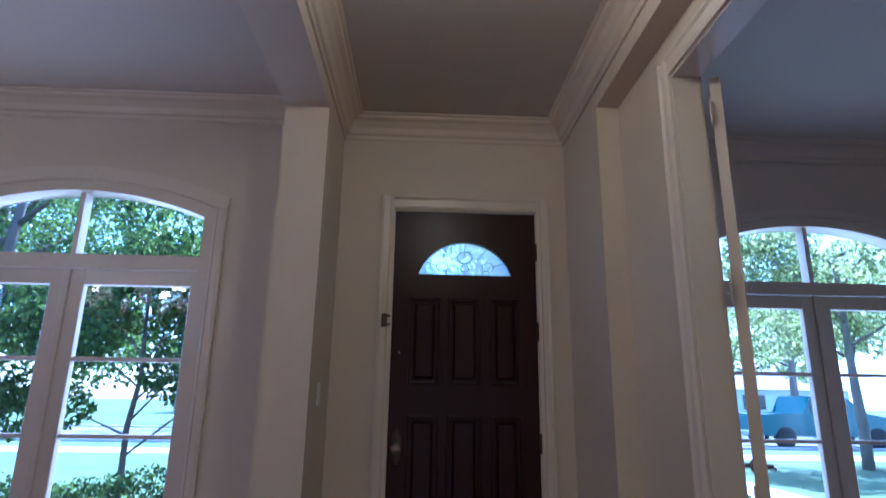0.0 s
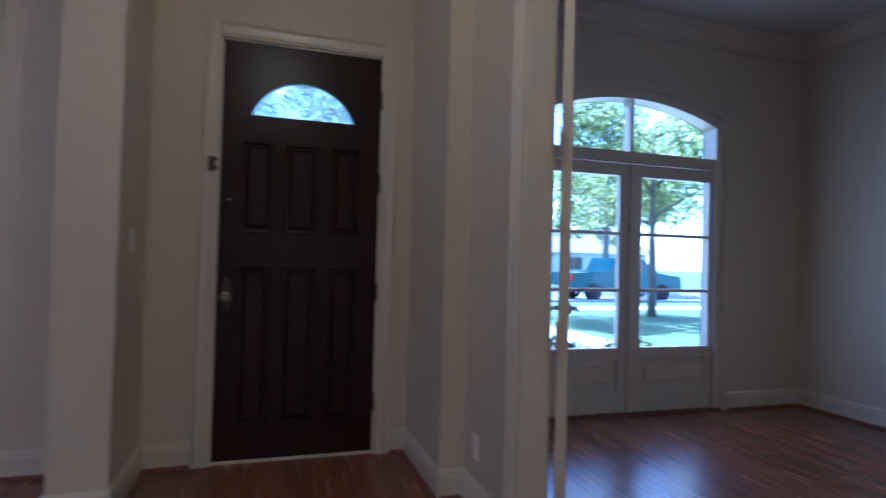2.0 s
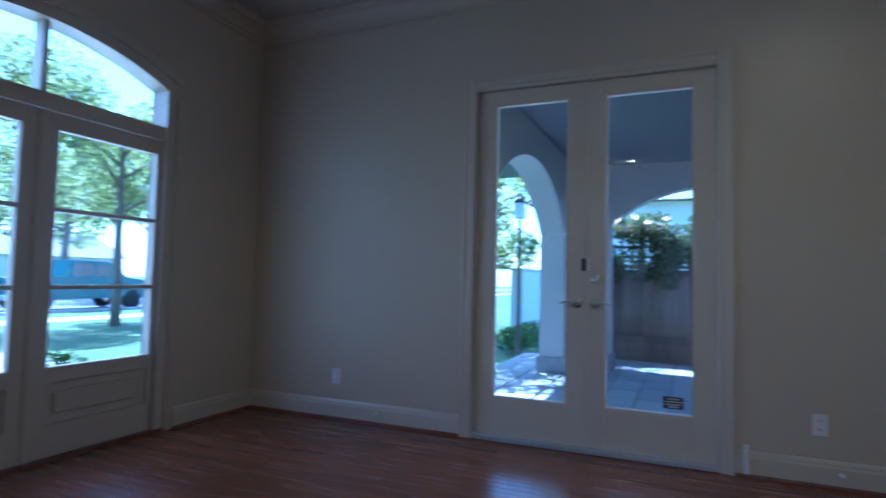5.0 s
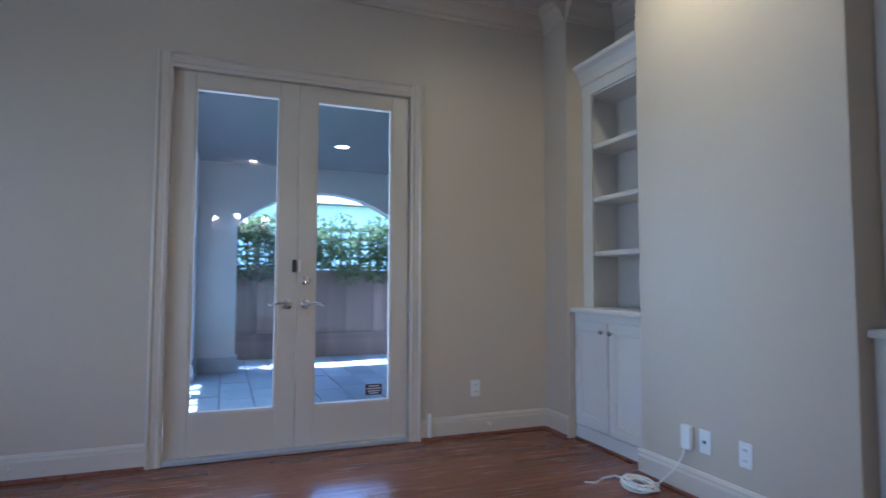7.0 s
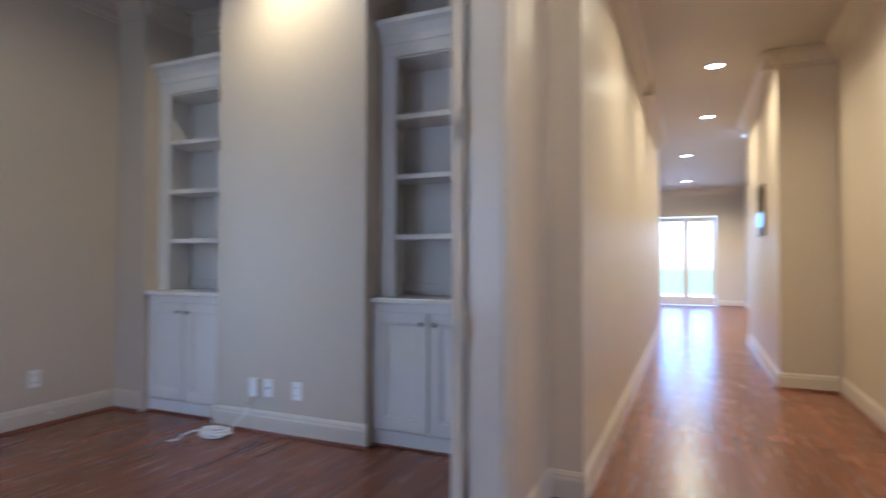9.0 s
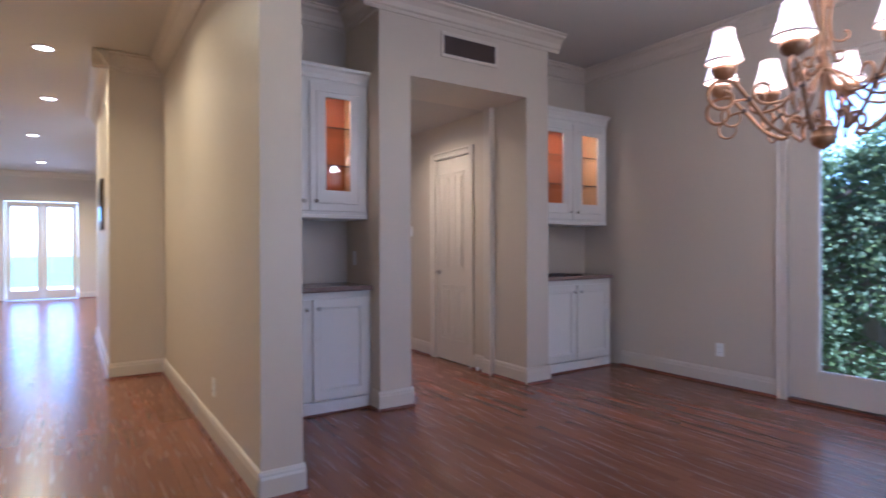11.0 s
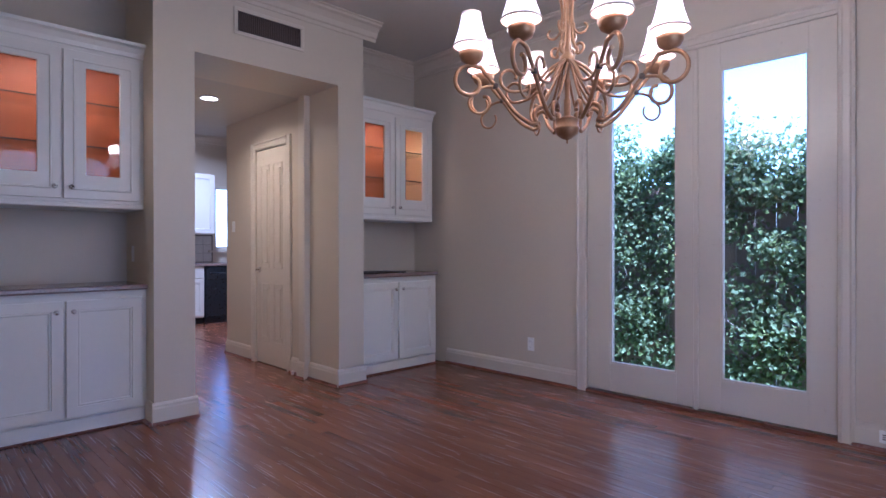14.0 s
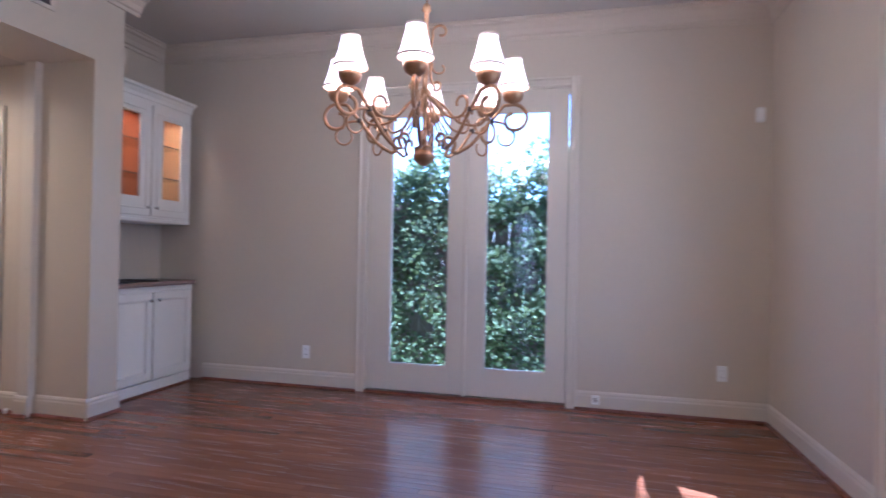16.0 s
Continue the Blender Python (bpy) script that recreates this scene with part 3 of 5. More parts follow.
def arched_window(name, cx, y, deep_trim):
    """A pair of glazed doors with a segmental arched transom over them, white painted."""
    w = thing(name, cx, y, 0, "white arched window of paired glazed doors under a curved transom", "window", kind="structure")
    bm = boxes((-0.86, -0.79, 0.01, 0.16, 0, 2.30), (0.79, 0.86, 0.01, 0.16, 0, 2.30), (-0.79, 0.79, 0.02, 0.15, 1.955, 2.045))
    n = 24
    for i in range(n):
        u0, u1 = -0.86 + 1.72 * i / n, -0.86 + 1.72 * (i + 1) / n
        q = [(u, arch_z(max(-0.79, min(0.79, u)), 0.79, 2.30, 0.16) if abs(u) < 0.8 else 2.30) for u in (u0, u1)]
        prism(bm, [q[0], q[1], (u1, arch_z(u1, 0.86, 2.36, 0.17)), (u0, arch_z(u0, 0.86, 2.36, 0.17))], "y", 0.01, 0.16)
    part("window_frame", bm, TRIM, w)
    part("mullion", boxes((-0.016, 0.016, 0.04, 0.12, 2.045, 2.455)), TRIM, w)
    for s in (-1, 1):
        bm = bmesh.new()
        for i in range(12):
            u0, u1 = 0.016 + 0.774 * i / 12, 0.016 + 0.774 * (i + 1) / 12
            quad(bm, [(s * u0, 0.08, 2.045), (s * u1, 0.08, 2.045), (s * u1, 0.08, arch_z(u1, 0.79, 2.30, 0.16)), (s * u0, 0.08, arch_z(u0, 0.79, 2.30, 0.16))])
        pane("transom_pane", bm, w)
        a, b, g0, g1 = 0.008, 0.785, 0.102, 0.748
        def row(p, q, *r, bevel=0.004):
            return (min(s * p, s * q), max(s * p, s * q), *r, bevel)
        leaf = part("sash", boxes(row(a, g0, 0.035, 0.085, 0.02, 1.95), row(g1, b, 0.035, 0.085, 0.02, 1.95), row(g0 - .003, g1 + .003, 0.036, 0.084, 1.855, 1.95), row(g0 - .003, g1 + .003, 0.036, 0.084, 0.02, 0.20), row(g0 - .003, g1 + .003, 0.036, 0.084, 0.43, 0.52)), TRIM, w)
        part("panel", boxes(row(g0, g1, 0.055, 0.075, 0.2, 0.43), row(g0 + 0.05, g1 - 0.05, 0.042, 0.06, 0.245, 0.385, bevel=0.015)), TRIM, leaf)
        for z in (1.405, 0.965):
            part("muntin", boxes(row(g0, g1, 0.042, 0.08, z - 0.013, z + 0.013)), TRIM, leaf)
        for z0, z1 in ((0.52, 0.952), (0.978, 1.392), (1.418, 1.855)):
            bm = bmesh.new()
            quad(bm, [(s * g0, 0.06, z0), (s * g1, 0.06, z0), (s * g1, 0.06, z1), (s * g0, 0.06, z1)])
            pane("pane", bm, leaf)
    part("astragal", boxes((-0.022, 0.022, 0.018, 0.04, 0.02, 1.95, 0.006)), TRIM, w)
    part("window_sill", boxes((-0.86, 0.86, 0.0, 0.16, 0.0, 0.02)), SHOE, w, "stained strip at the floor")
    if deep_trim:
        bm = bmesh.new()
        for s in (-1, 1):
            outline = [(s * (0.86 + a * 0.92), -b) for a, b in CASING]
            prism(bm, outline, "z", 0, 2.36)
        part("casing", bm, TRIM, w)
    bm = bmesh.new()
    k = 0.085 if deep_trim else 0.05
    for i in range(n):
        u0, u1 = -0.86 - k + (1.72 + 2 * k) * i / n, -0.86 - k + (1.72 + 2 * k) * (i + 1) / n
        lo = [(u, arch_z(u, 0.86, 2.36, 0.17) if abs(u) < 0.86 else 2.36) for u in (u0, u1)]
        hi = [(u, arch_z(u, 0.86 + k, 2.36 + k * 0.75, 0.19)) for u in (u0, u1)]
        prism(bm, [lo[0], lo[1], hi[1], hi[0]], "y", -0.02 if deep_trim else -0.012, 0.0)
    part("arch_casing", bm, TRIM, w)
    return w


arched_window("window_1", -1.70, DY, True)
arched_window("window_2", 3.27, SY, False)


def lever(parent, x, z, face, out, way):
    """A lever handle with a round rose; out is the side that it stands on, way where the lever points."""
    bm = bmesh.new()
    r = [(0.031, 0), (0.031, 0.006), (0.026, 0.011), (0.012, 0.014), (0.011, 0.045), (0.0, 0.047)]
    lathe(bm, r, segs=18)
    bmesh.ops.transform(bm, matrix=pose(x, face, z, 90 if out < 0 else -90), verts=bm.verts[:])
    part("rose", bm, NICKEL, parent, "satin nickel rose")
    bm = bmesh.new()
    y = face + out * 0.042
    sweep(bm, [(x, y, z), (x + way * 0.02, y + out * 0.004, z + 0.004), (x + way * 0.05, y + out * 0.004, z + 0.010), (x + way * 0.08, y, z + 0.004), (x + way * 0.105, y, z - 0.004), (x + way * 0.118, y, z + 0.004)], 0.0085, 8, taper=0.006)
    part("lever", bm, NICKEL, parent, "curved satin nickel lever")


def glazed_leaf(name, w, h, gx0, gx1, gz0, gz1, label, category="door", bars=()):
    """A door leaf, hinged at its origin and reaching along +x, with one long pane."""
    d = thing(name, 0, 0, 0, label, category)
    t = 0.022
    part("stile", boxes((0, gx0, -t, t, 0.012, h, 0.003)), TRIM, d)
    part("stile", boxes((gx1, w, -t, t, 0.012, h, 0.003)), TRIM, d)
    part("top_rail", boxes((gx0, gx1, -t, t, gz1, h)), TRIM, d)
    part("bottom_rail", boxes((gx0, gx1, -t, t, 0.012, gz0)), TRIM, d)
    bm = bmesh.new()
    for s in (-1, 1):
        for r in ((gx0, gx0 + 0.012, gz0, gz1), (gx1 - 0.012, gx1, gz0, gz1), (gx0 + 0.012, gx1 - 0.012, gz0, gz0 + 0.012), (gx0 + 0.012, gx1 - 0.012, gz1 - 0.012, gz1)):
            box(bm, r[0], r[1], min(s * 0.006, s * 0.018), max(s * 0.006, s * 0.018), r[2], r[3])
    part("glazing_bead", bm, TRIM, d)
    bm = bmesh.new()
    quad(bm, [(gx0, 0, gz0), (gx1, 0, gz0), (gx1, 0, gz1), (gx0, 0, gz1)])
    pane("pane", bm, d)
    for z in bars:
        part("muntin", boxes((gx0, gx1, -0.012, 0.012, z - 0.012, z + 0.012)), TRIM, d)
    return d


def hinges(parent, heights, x, y, half=0.045, back=0.002):
    for z in heights:
        bm = bmesh.new()
        lathe(bm, [(0.0055, -half), (0.0055, half)], (x, y, z), 8)
        box(bm, x - back, x + 0.028, y - 0.002, y + 0.002, z - half, z + half)
        part("hinge", bm, TRIM, parent, "painted butt hinge")


# patio doors of the study, closed
d1 = glazed_leaf("patio_door", 0.745, 2.345, 0.125, 0.625, 0.265, 2.25, "closed cream painted patio door with one long pane")
d1.matrix_world = pose(5.0, 1.996, 0.012, 0, 0, -90)
lever(d1, 0.69, 0.915, -0.022, -1, -1)
hinges(d1, (0.26, 0.93, 1.58, 2.17), -0.005, -0.026)
part("magnet_sensor", boxes((0.715, 0.742, -0.04, -0.022, 1.12, 1.20, 0.004)), BRONZE, d1, "small alarm contact")
d2 = glazed_leaf("patio_door", 0.745, 2.345, 0.12, 0.635, 0.265, 2.25, "closed cream painted patio door with one long pane")
d2.matrix_world = pose(5.0, 0.504, 0.012, 0, 0, 90)
lever(d2, 0.69, 0.915, 0.022, 1, -1)
hinges(d2, (0.26, 0.93, 1.58, 2.17), -0.005, 0.026)
bm = lathe(bmesh.new(), [(0.03, 0), (0.03, 0.008), (0.022, 0.016), (0.0, 0.018)], segs=18)
bmesh.ops.transform(bm, matrix=pose(0.69, 0.022, 1.065, -90), verts=bm.verts[:])
part("deadbolt", bm, NICKEL, d2, "round satin nickel deadbolt")
part("contact", boxes((0.725, 0.742, 0.022, 0.04, 1.12, 1.20, 0.004)), PLASTIC, d2, "white alarm contact")
st = thing("alarm_sticker", 4.972, 0.74, 0.36, "small dark warning sticker on the patio door glass", "sticker")
part("backing", boxes((-0.001, 0.001, -0.055, 0.055, -0.035, 0.035)), INK, st)
for k, (a, b, h) in enumerate(((-0.035, 0.035, 0.022), (-0.048, 0.048, 0.006), (-0.042, 0.042, -0.010), (-0.03, 0.03, -0.024))):
    part("text_bar", boxes((-0.003, -0.0015, a, b, h - 0.004, h + 0.004)), PAPER, st)

# study doors, folded back into the room
e1 = glazed_leaf("study_door", 0.87, 2.535, 0.13, 0.74, 0.26, 2.415, "white painted glazed study door standing open into the room")
e1.matrix_world = pose(1.688, 2.16, 0.005, 0, 0, 60)
lever(e1, 0.81, 0.92, -0.022, -1, -1)
lever(e1, 0.81, 0.92, 0.022, 1, -1)
hinges(e1, (0.17, 0.875, 1.63, 2.37), -0.014, 0.024, 0.055, 0.03)
e2 = glazed_leaf("study_door", 0.87, 2.535, 0.13, 0.74, 0.26, 2.415, "white painted glazed study door folded back against the study wall")
e2.matrix_world = pose(1.688, 0.455, 0.005, 0, 0, -71)
lever(e2, 0.81, 0.92, 0.022, 1, -1)
lever(e2, 0.81, 0.92, -0.022, -1, -1)
hinges(e2, (0.17, 0.875, 1.63, 2.37), -0.014, -0.024, 0.055, 0.03)

# tall fixed windows of the dining room
for k, (y0, g0, g1, w) in enumerate(((0.405, 0.20, 0.72, 0.86), (1.275, 0.155, 0.67, 0.82))):
    w1 = glazed_leaf("window_%d" % (3 + k), w, 2.54, g0, g1, 0.230, 2.360, "tall narrow white painted window leaf with one long pane", "window")
    tagged(w1, kind="structure")
    w1.matrix_world = pose(-4.245, y0, 0.018, 0, 0, 90)
setting("trim_dining_mullion", boxes((-4.222, -4.205, 1.25, 1.285, 0.02, 2.54, 0.006)), TRIM, "rounded white strip between the two tall windows")

# front door
fdoor = thing("front_door", 0.305, 3.535, 0.012, "closed dark mahogany six-panel front door with a fanlight", "door")
GL, GR, FZ = 0.152, 0.738, 1.945


def fan(u):
    r = 0.308
    return FZ + 0.21 - r + math.sqrt(max(0, r * r - (u - 0.445) ** 2))


SL, SR = 0.105, 0.785
bm = boxes((0, SL, 0, 0.044, 0, 2.35), (SR, 0.89, 0, 0.044, 0, 2.35), (SL, GL, 0, 0.044, 1.80, 2.35), (GR, SR, 0, 0.044, 1.80, 2.35), (GL, GR, 0, 0.044, 1.80, FZ))
n = 20
for i in range(n):
    u0, u1 = GL + (GR - GL) * i / n, GL + (GR - GL) * (i + 1) / n
    prism(bm, [(u0, fan(u0)), (u1, fan(u1)), (u1, 2.35), (u0, 2.35)], "y", 0, 0.044)
box(bm, SL, SR, 0.018, 0.040, 0.0, 1.80)
part("slab", bm, DOORWOOD, fdoor)
for z0, z1 in ((0.0, 0.19), (1.10, 1.275)):
    part("rail", boxes((SL, SR, 0, 0.018, z0, z1)), DOORWOOD, fdoor)
COLS, ROWS2 = ((SL, 0.295), (0.34, 0.545), (0.60, SR)), ((0.19, 1.10), (1.275, 1.80))
for x0, x1 in ((0.295, 0.34), (0.545, 0.60)):
    for z0, z1 in ROWS2:
        part("mullion", boxes((x0, x1, 0, 0.018, z0, z1)), DOORWOOD, fdoor)
for x0, x1 in COLS:
    for z0, z1 in ROWS2:
        bm = bmesh.new()
        w = 0.018
        for q, r, c, e in ((x0, x0 + w, z0, z1), (x1 - w, x1, z0, z1), (x0 + w, x1 - w, z0, z0 + w), (x0 + w, x1 - w, z1 - w, z1)):
            box(bm, q, r, -0.006, 0.017, c, e, 0.006, 2)
        part("moulding", bm, DOORWOOD, fdoor)
        part("panel", boxes((x0 + 0.034, x1 - 0.034, 0.001, 0.030, z0 + 0.034, z1 - 0.034, 0.013)), DOORWOOD, fdoor)
bm = bmesh.new()
for i in range(n):
    u0, u1 = GL + (GR - GL) * i / n, GL + (GR - GL) * (i + 1) / n
    quad(bm, [(u0, 0.022, FZ), (u1, 0.022, FZ), (u1, 0.022, fan(u1)), (u0, 0.022, fan(u0))])
pane("fanlight_pane", bm, fdoor, SEEDED)
bm = bmesh.new()
for cx, cz, r in ((0.445, FZ + 0.115, 0.048), (0.30, FZ + 0.055, 0.036), (0.59, FZ + 0.055, 0.036), (0.445, FZ + 0.045, 0.025)):
    sweep(bm, [(cx + r * math.cos(a * math.pi / 10), 0.021, cz + r * 0.8 * math.sin(a * math.pi / 10)) for a in range(21)], 0.0022, 5)
for a in (25, 60, 90, 120, 155):
    c, s = math.cos(radians(a)), math.sin(radians(a))
    sweep(bm, [(0.445 + 0.16 * c, 0.021, FZ + 0.12 * s), (0.445 + 0.29 * c, 0.021, FZ + 0.205 * s)], 0.0018, 5)
for u in (0.33, 0.445, 0.56):
    sweep(bm, [(u, 0.021, FZ), (u, 0.021, FZ + 0.03)], 0.0022, 5)
part("leading", bm, LEAD, fdoor, "dark lead came scrolls")
bm = lathe(bmesh.new(), [(0.034, 0), (0.034, 0.005), (0.028, 0.009), (0.0, 0.010)], segs=20)
bmesh.ops.transform(bm, matrix=pose(0.05, -0.002, 0.92, 90) @ Matrix.Diagonal((0.95, 3.2, 1, 1)), verts=bm.verts[:])
part("escutcheon", bm, BRONZE, fdoor, "oval bronze escutcheon")
bm = lathe(bmesh.new(), [(0.012, 0), (0.011, 0.03), (0.02, 0.036), (0.029, 0.05), (0.027, 0.064), (0.0, 0.07)], segs=18)
bmesh.ops.transform(bm, matrix=pose(0.05, -0.01, 0.92, 90), verts=bm.verts[:])
part("knob", bm, NICKEL, fdoor, "round metal knob")
bm = lathe(bmesh.new(), [(0.008, 0), (0.008, 0.006), (0.0, 0.007)], segs=12)
bmesh.ops.transform(bm, matrix=pose(0.052, -0.002, 1.46, 90), verts=bm.verts[:])
part("peephole", bm, CHROME, fdoor, "tiny chrome latch button")
for z in (0.3, 0.95, 1.6, 2.1):
    part("hinge", lathe(bmesh.new(), [(0.008, -0.055), (0.008, 0.055)], (0.893, -0.006, z), 10), BRONZE, fdoor, "dark bronze hinge")
g = thing("door_guard", 0.262, 3.49, 1.66, "small bronze swing-bar door guard on the casing", "door guard")
part("plate", boxes((-0.018, 0.018, 0.0, 0.013, -0.04, 0.04, 0.003)), BRONZE, g)
part("bar", boxes((0.004, 0.034, -0.012, -0.002, -0.03, -0.018), (0.004, 0.034, -0.012, -0.002, 0.018, 0.03), (0.004, 0.012, -0.012, 0.0, -0.03, 0.03)), BRONZE, g)

# pantry door
pd = thing("pantry_door", -2.875, -1.968, 0.008, "closed narrow white four-panel pantry door", "door", turn=-90)
box_bm = boxes((0, 0.625, -0.015, 0.018, 0, 2.13))
part("slab", box_bm, TRIM, pd)
for x0, x1 in ((0.10, 0.275), (0.35, 0.525)):
    for z0, z1 in ((0.22, 0.80), (0.95, 1.98)):
        bm = bmesh.new()
        for a, b, c, e in ((x0, x0 + 0.012, z0, z1), (x1 - 0.012, x1, z0, z1), (x0 + 0.012, x1 - 0.012, z0, z0 + 0.012), (x0 + 0.012, x1 - 0.012, z1 - 0.012, z1)):
            box(bm, a, b, 0.017, 0.026, c, e, 0.003)
        box(bm, x0 + 0.035, x1 - 0.035, 0.016, 0.028, z0 + 0.05, z1 - 0.05, 0.01)
        part("panel", bm, TRIM, pd)
lever(pd, 0.57, 0.93, 0.018, 1, -1)
hinges(pd, (0.25, 1.06, 1.9), -0.004, 0.02)
setting("trim_door_stop", lathe(bmesh.new(), [(0.012, 0), (0.012, 0.02), (0.016, 0.03), (0.0, 0.036)], (-2.76, -1.72, 0.02), 12), PLASTIC, "small white door stop")

# ---- built-in cabinets ----


def knob(parent, x, y, z, out=1):
    bm = lathe(bmesh.new(), [(0.006, 0), (0.006, 0.012), (0.015, 0.018), (0.016, 0.025), (0.010, 0.031), (0.0, 0.032)], segs=14)
    bmesh.ops.transform(bm, matrix=pose(x, y, z, -90 * out), verts=bm.verts[:])
    part("knob", bm, NICKEL, parent, "small satin nickel knob")


def joined_frame(x0, x1, z0, z1, a0, a1, c0, c1, y0, y1, bevel):
    """A joined rectangular frame: outer x0..x1, z0..z1, opening a0..a1, c0..c1."""
    bm = bmesh.new()
    loops = []
    for y in (y0, y1):
        loops.append([bm.verts.new((p, y, q)) for p, q in ((x0, z0), (x1, z0), (x1, z1), (x0, z1))])
        loops.append([bm.verts.new((p, y, q)) for p, q in ((a0, c0), (a1, c0), (a1, c1), (a0, c1))])
    for k in range(4):
        j = (k + 1) % 4
        for p, q in ((0, 1), (2, 3), (0, 2), (1, 3)):
            bm.faces.new([loops[p][k], loops[p][j], loops[q][j], loops[q][k]])
    bmesh.ops.recalc_face_normals(bm, faces=bm.faces[:])
    sharp = [e for e in bm.edges if abs(e.verts[0].co.x - e.verts[1].co.x) < 1e-6 or abs(e.verts[0].co.z - e.verts[1].co.z) < 1e-6]
    bmesh.ops.bevel(bm, geom=sharp, offset=bevel, segments=1, affect="EDGES")
    return bm


def panel_door(parent, x0, x1, y, z0, z1, knob_x, knob_z, glass=False):
    """A framed cabinet door facing +y, its face at y."""
    s = 0.062
    b = 0.014
    d = part("door", joined_frame(x0, x1, z0, z1, x0 + s, x1 - s, z0 + s, z1 - s, y - 0.02, y, 0.0025), CABINET, parent)
    part("bead", joined_frame(x0 + s, x1 - s, z0 + s, z1 - s, x0 + s + b, x1 - s - b, z0 + s + b, z1 - s - b, y - 0.018, y - 0.005, 0.004), CABINET, d)
    if glass:
        bm = bmesh.new()
        quad(bm, [(x0 + s, y - 0.012, z0 + s), (x1 - s, y - 0.012, z0 + s), (x1 - s, y - 0.012, z1 - s), (x0 + s, y - 0.012, z1 - s)])
        pane("pane", bm, d)
    else:
        part("panel", boxes((x0 + s, x1 - s, y - 0.02, y - 0.012, z0 + s, z1 - s)), CABINET, d)
    knob(d, knob_x, y, knob_z)
    return d


def base_unit(name, x0, x1, y_back, y, top, label):
    c = thing(name, (x0 + x1) / 2, y_back, 0, label, "cabinet")
    m = (x0 + x1) / 2
    a, b, dep = x0 - m, x1 - m, y - y_back
    part("body", boxes((a, b, 0, dep - 0.022, 0.10, top)), CABINET, c)
    part("toe_kick", boxes((a + 0.005, b - 0.005, 0, dep - 0.035, 0.0, 0.10), (a + 0.005, b - 0.005, dep - 0.035, dep - 0.02, 0.015, 0.095)), CABINET, c)
    part("shoe_strip", boxes((a + 0.005, b - 0.005, dep - 0.035, dep - 0.008, 0.0, 0.015, 0.004)), SHOE, c, "red-brown stained strip at the floor")
    panel_door(c, a + 0.03, -0.008, dep, 0.115, top - 0.05, -0.045, top - 0.115)
    panel_door(c, 0.008, b - 0.03, dep, 0.115, top - 0.05, 0.045, top - 0.115)
    return c


def bookcase(x0, x1):
    """A study bookcase: base unit, ledge and open shelves with a crown."""
    base_unit("base_cabinet", x0, x1, -0.998, -0.60, 0.865, "white painted two-door base cabinet under a bookcase")
    t = thing("ledge", (x0 + x1) / 2, -0.80, 0.866, "white painted wooden ledge on the base cabinet", "ledge")
    h = (x1 - x0) / 2
    part("board", boxes((-h, h, -0.198, 0.222, 0, 0.032, 0.006)), CABINET, t)
    c = thing("bookcase", (x0 + x1) / 2, -0.998, 0.90, "empty white built-in bookcase with four open shelves", "bookcase")
    part("back_panel", boxes((-h, h, 0, 0.015, 0, 1.56)), CABINET, c)
    for s in (-1, 1):
        part("side_panel", boxes((min(s * h, s * (h - 0.02)), max(s * h, s * (h - 0.02)), 0.015, 0.28, 0, 1.56)), CABINET, c)
        part("face_stile", boxes((min(s * h, s * (h - 0.115)), max(s * h, s * (h - 0.115)), 0.28, 0.30, 0, 1.50, 0.003), (min(s * (h - 0.115), s * (h - 0.10)), max(s * (h - 0.115), s * (h - 0.10)), 0.286, 0.306, 0, 1.5, 0.003)), CABINET, c)
    part("face_rail", boxes((-h, h, 0.28, 0.302, 1.50, 1.60)), CABINET, c)
    part("top_panel", boxes((-h + 0.02, h - 0.02, 0.015, 0.28, 1.49, 1.51), (-h, h, 0, 0.28, 1.56, 1.60)), CABINET, c)
    bm = bmesh.new()
    moulding(bm, [(0, -0.02), (0.012, -0.02), (0.018, 0.02), (0.045, 0.07), (0.07, 0.09), (0.075, 0.115), (0, 0.115)], (-h + 0.002, 0.302), (h - 0.002, 0.302), (0, 1), 1.60)
    part("crown", bm, CABINET, c, "moulded crown on the bookcase")
    for z in (0.37, 0.745, 1.12):
        bm = boxes((-h + 0.021, h - 0.021, 0.016, 0.268, z - 0.011, z + 0.011))
        box(bm, -h + 0.101, h - 0.101, 0.268, 0.290, z - 0.017, z + 0.017, 0.006)
        part("shelf", bm, CABINET, c)
    part("cleat", boxes((-h + 0.021, h - 0.021, 0.015, 0.03, 0.02, 0.075, 0.004)), CABINET, c)


bookcase(3.872, 4.648)
bookcase(1.912, 2.688)


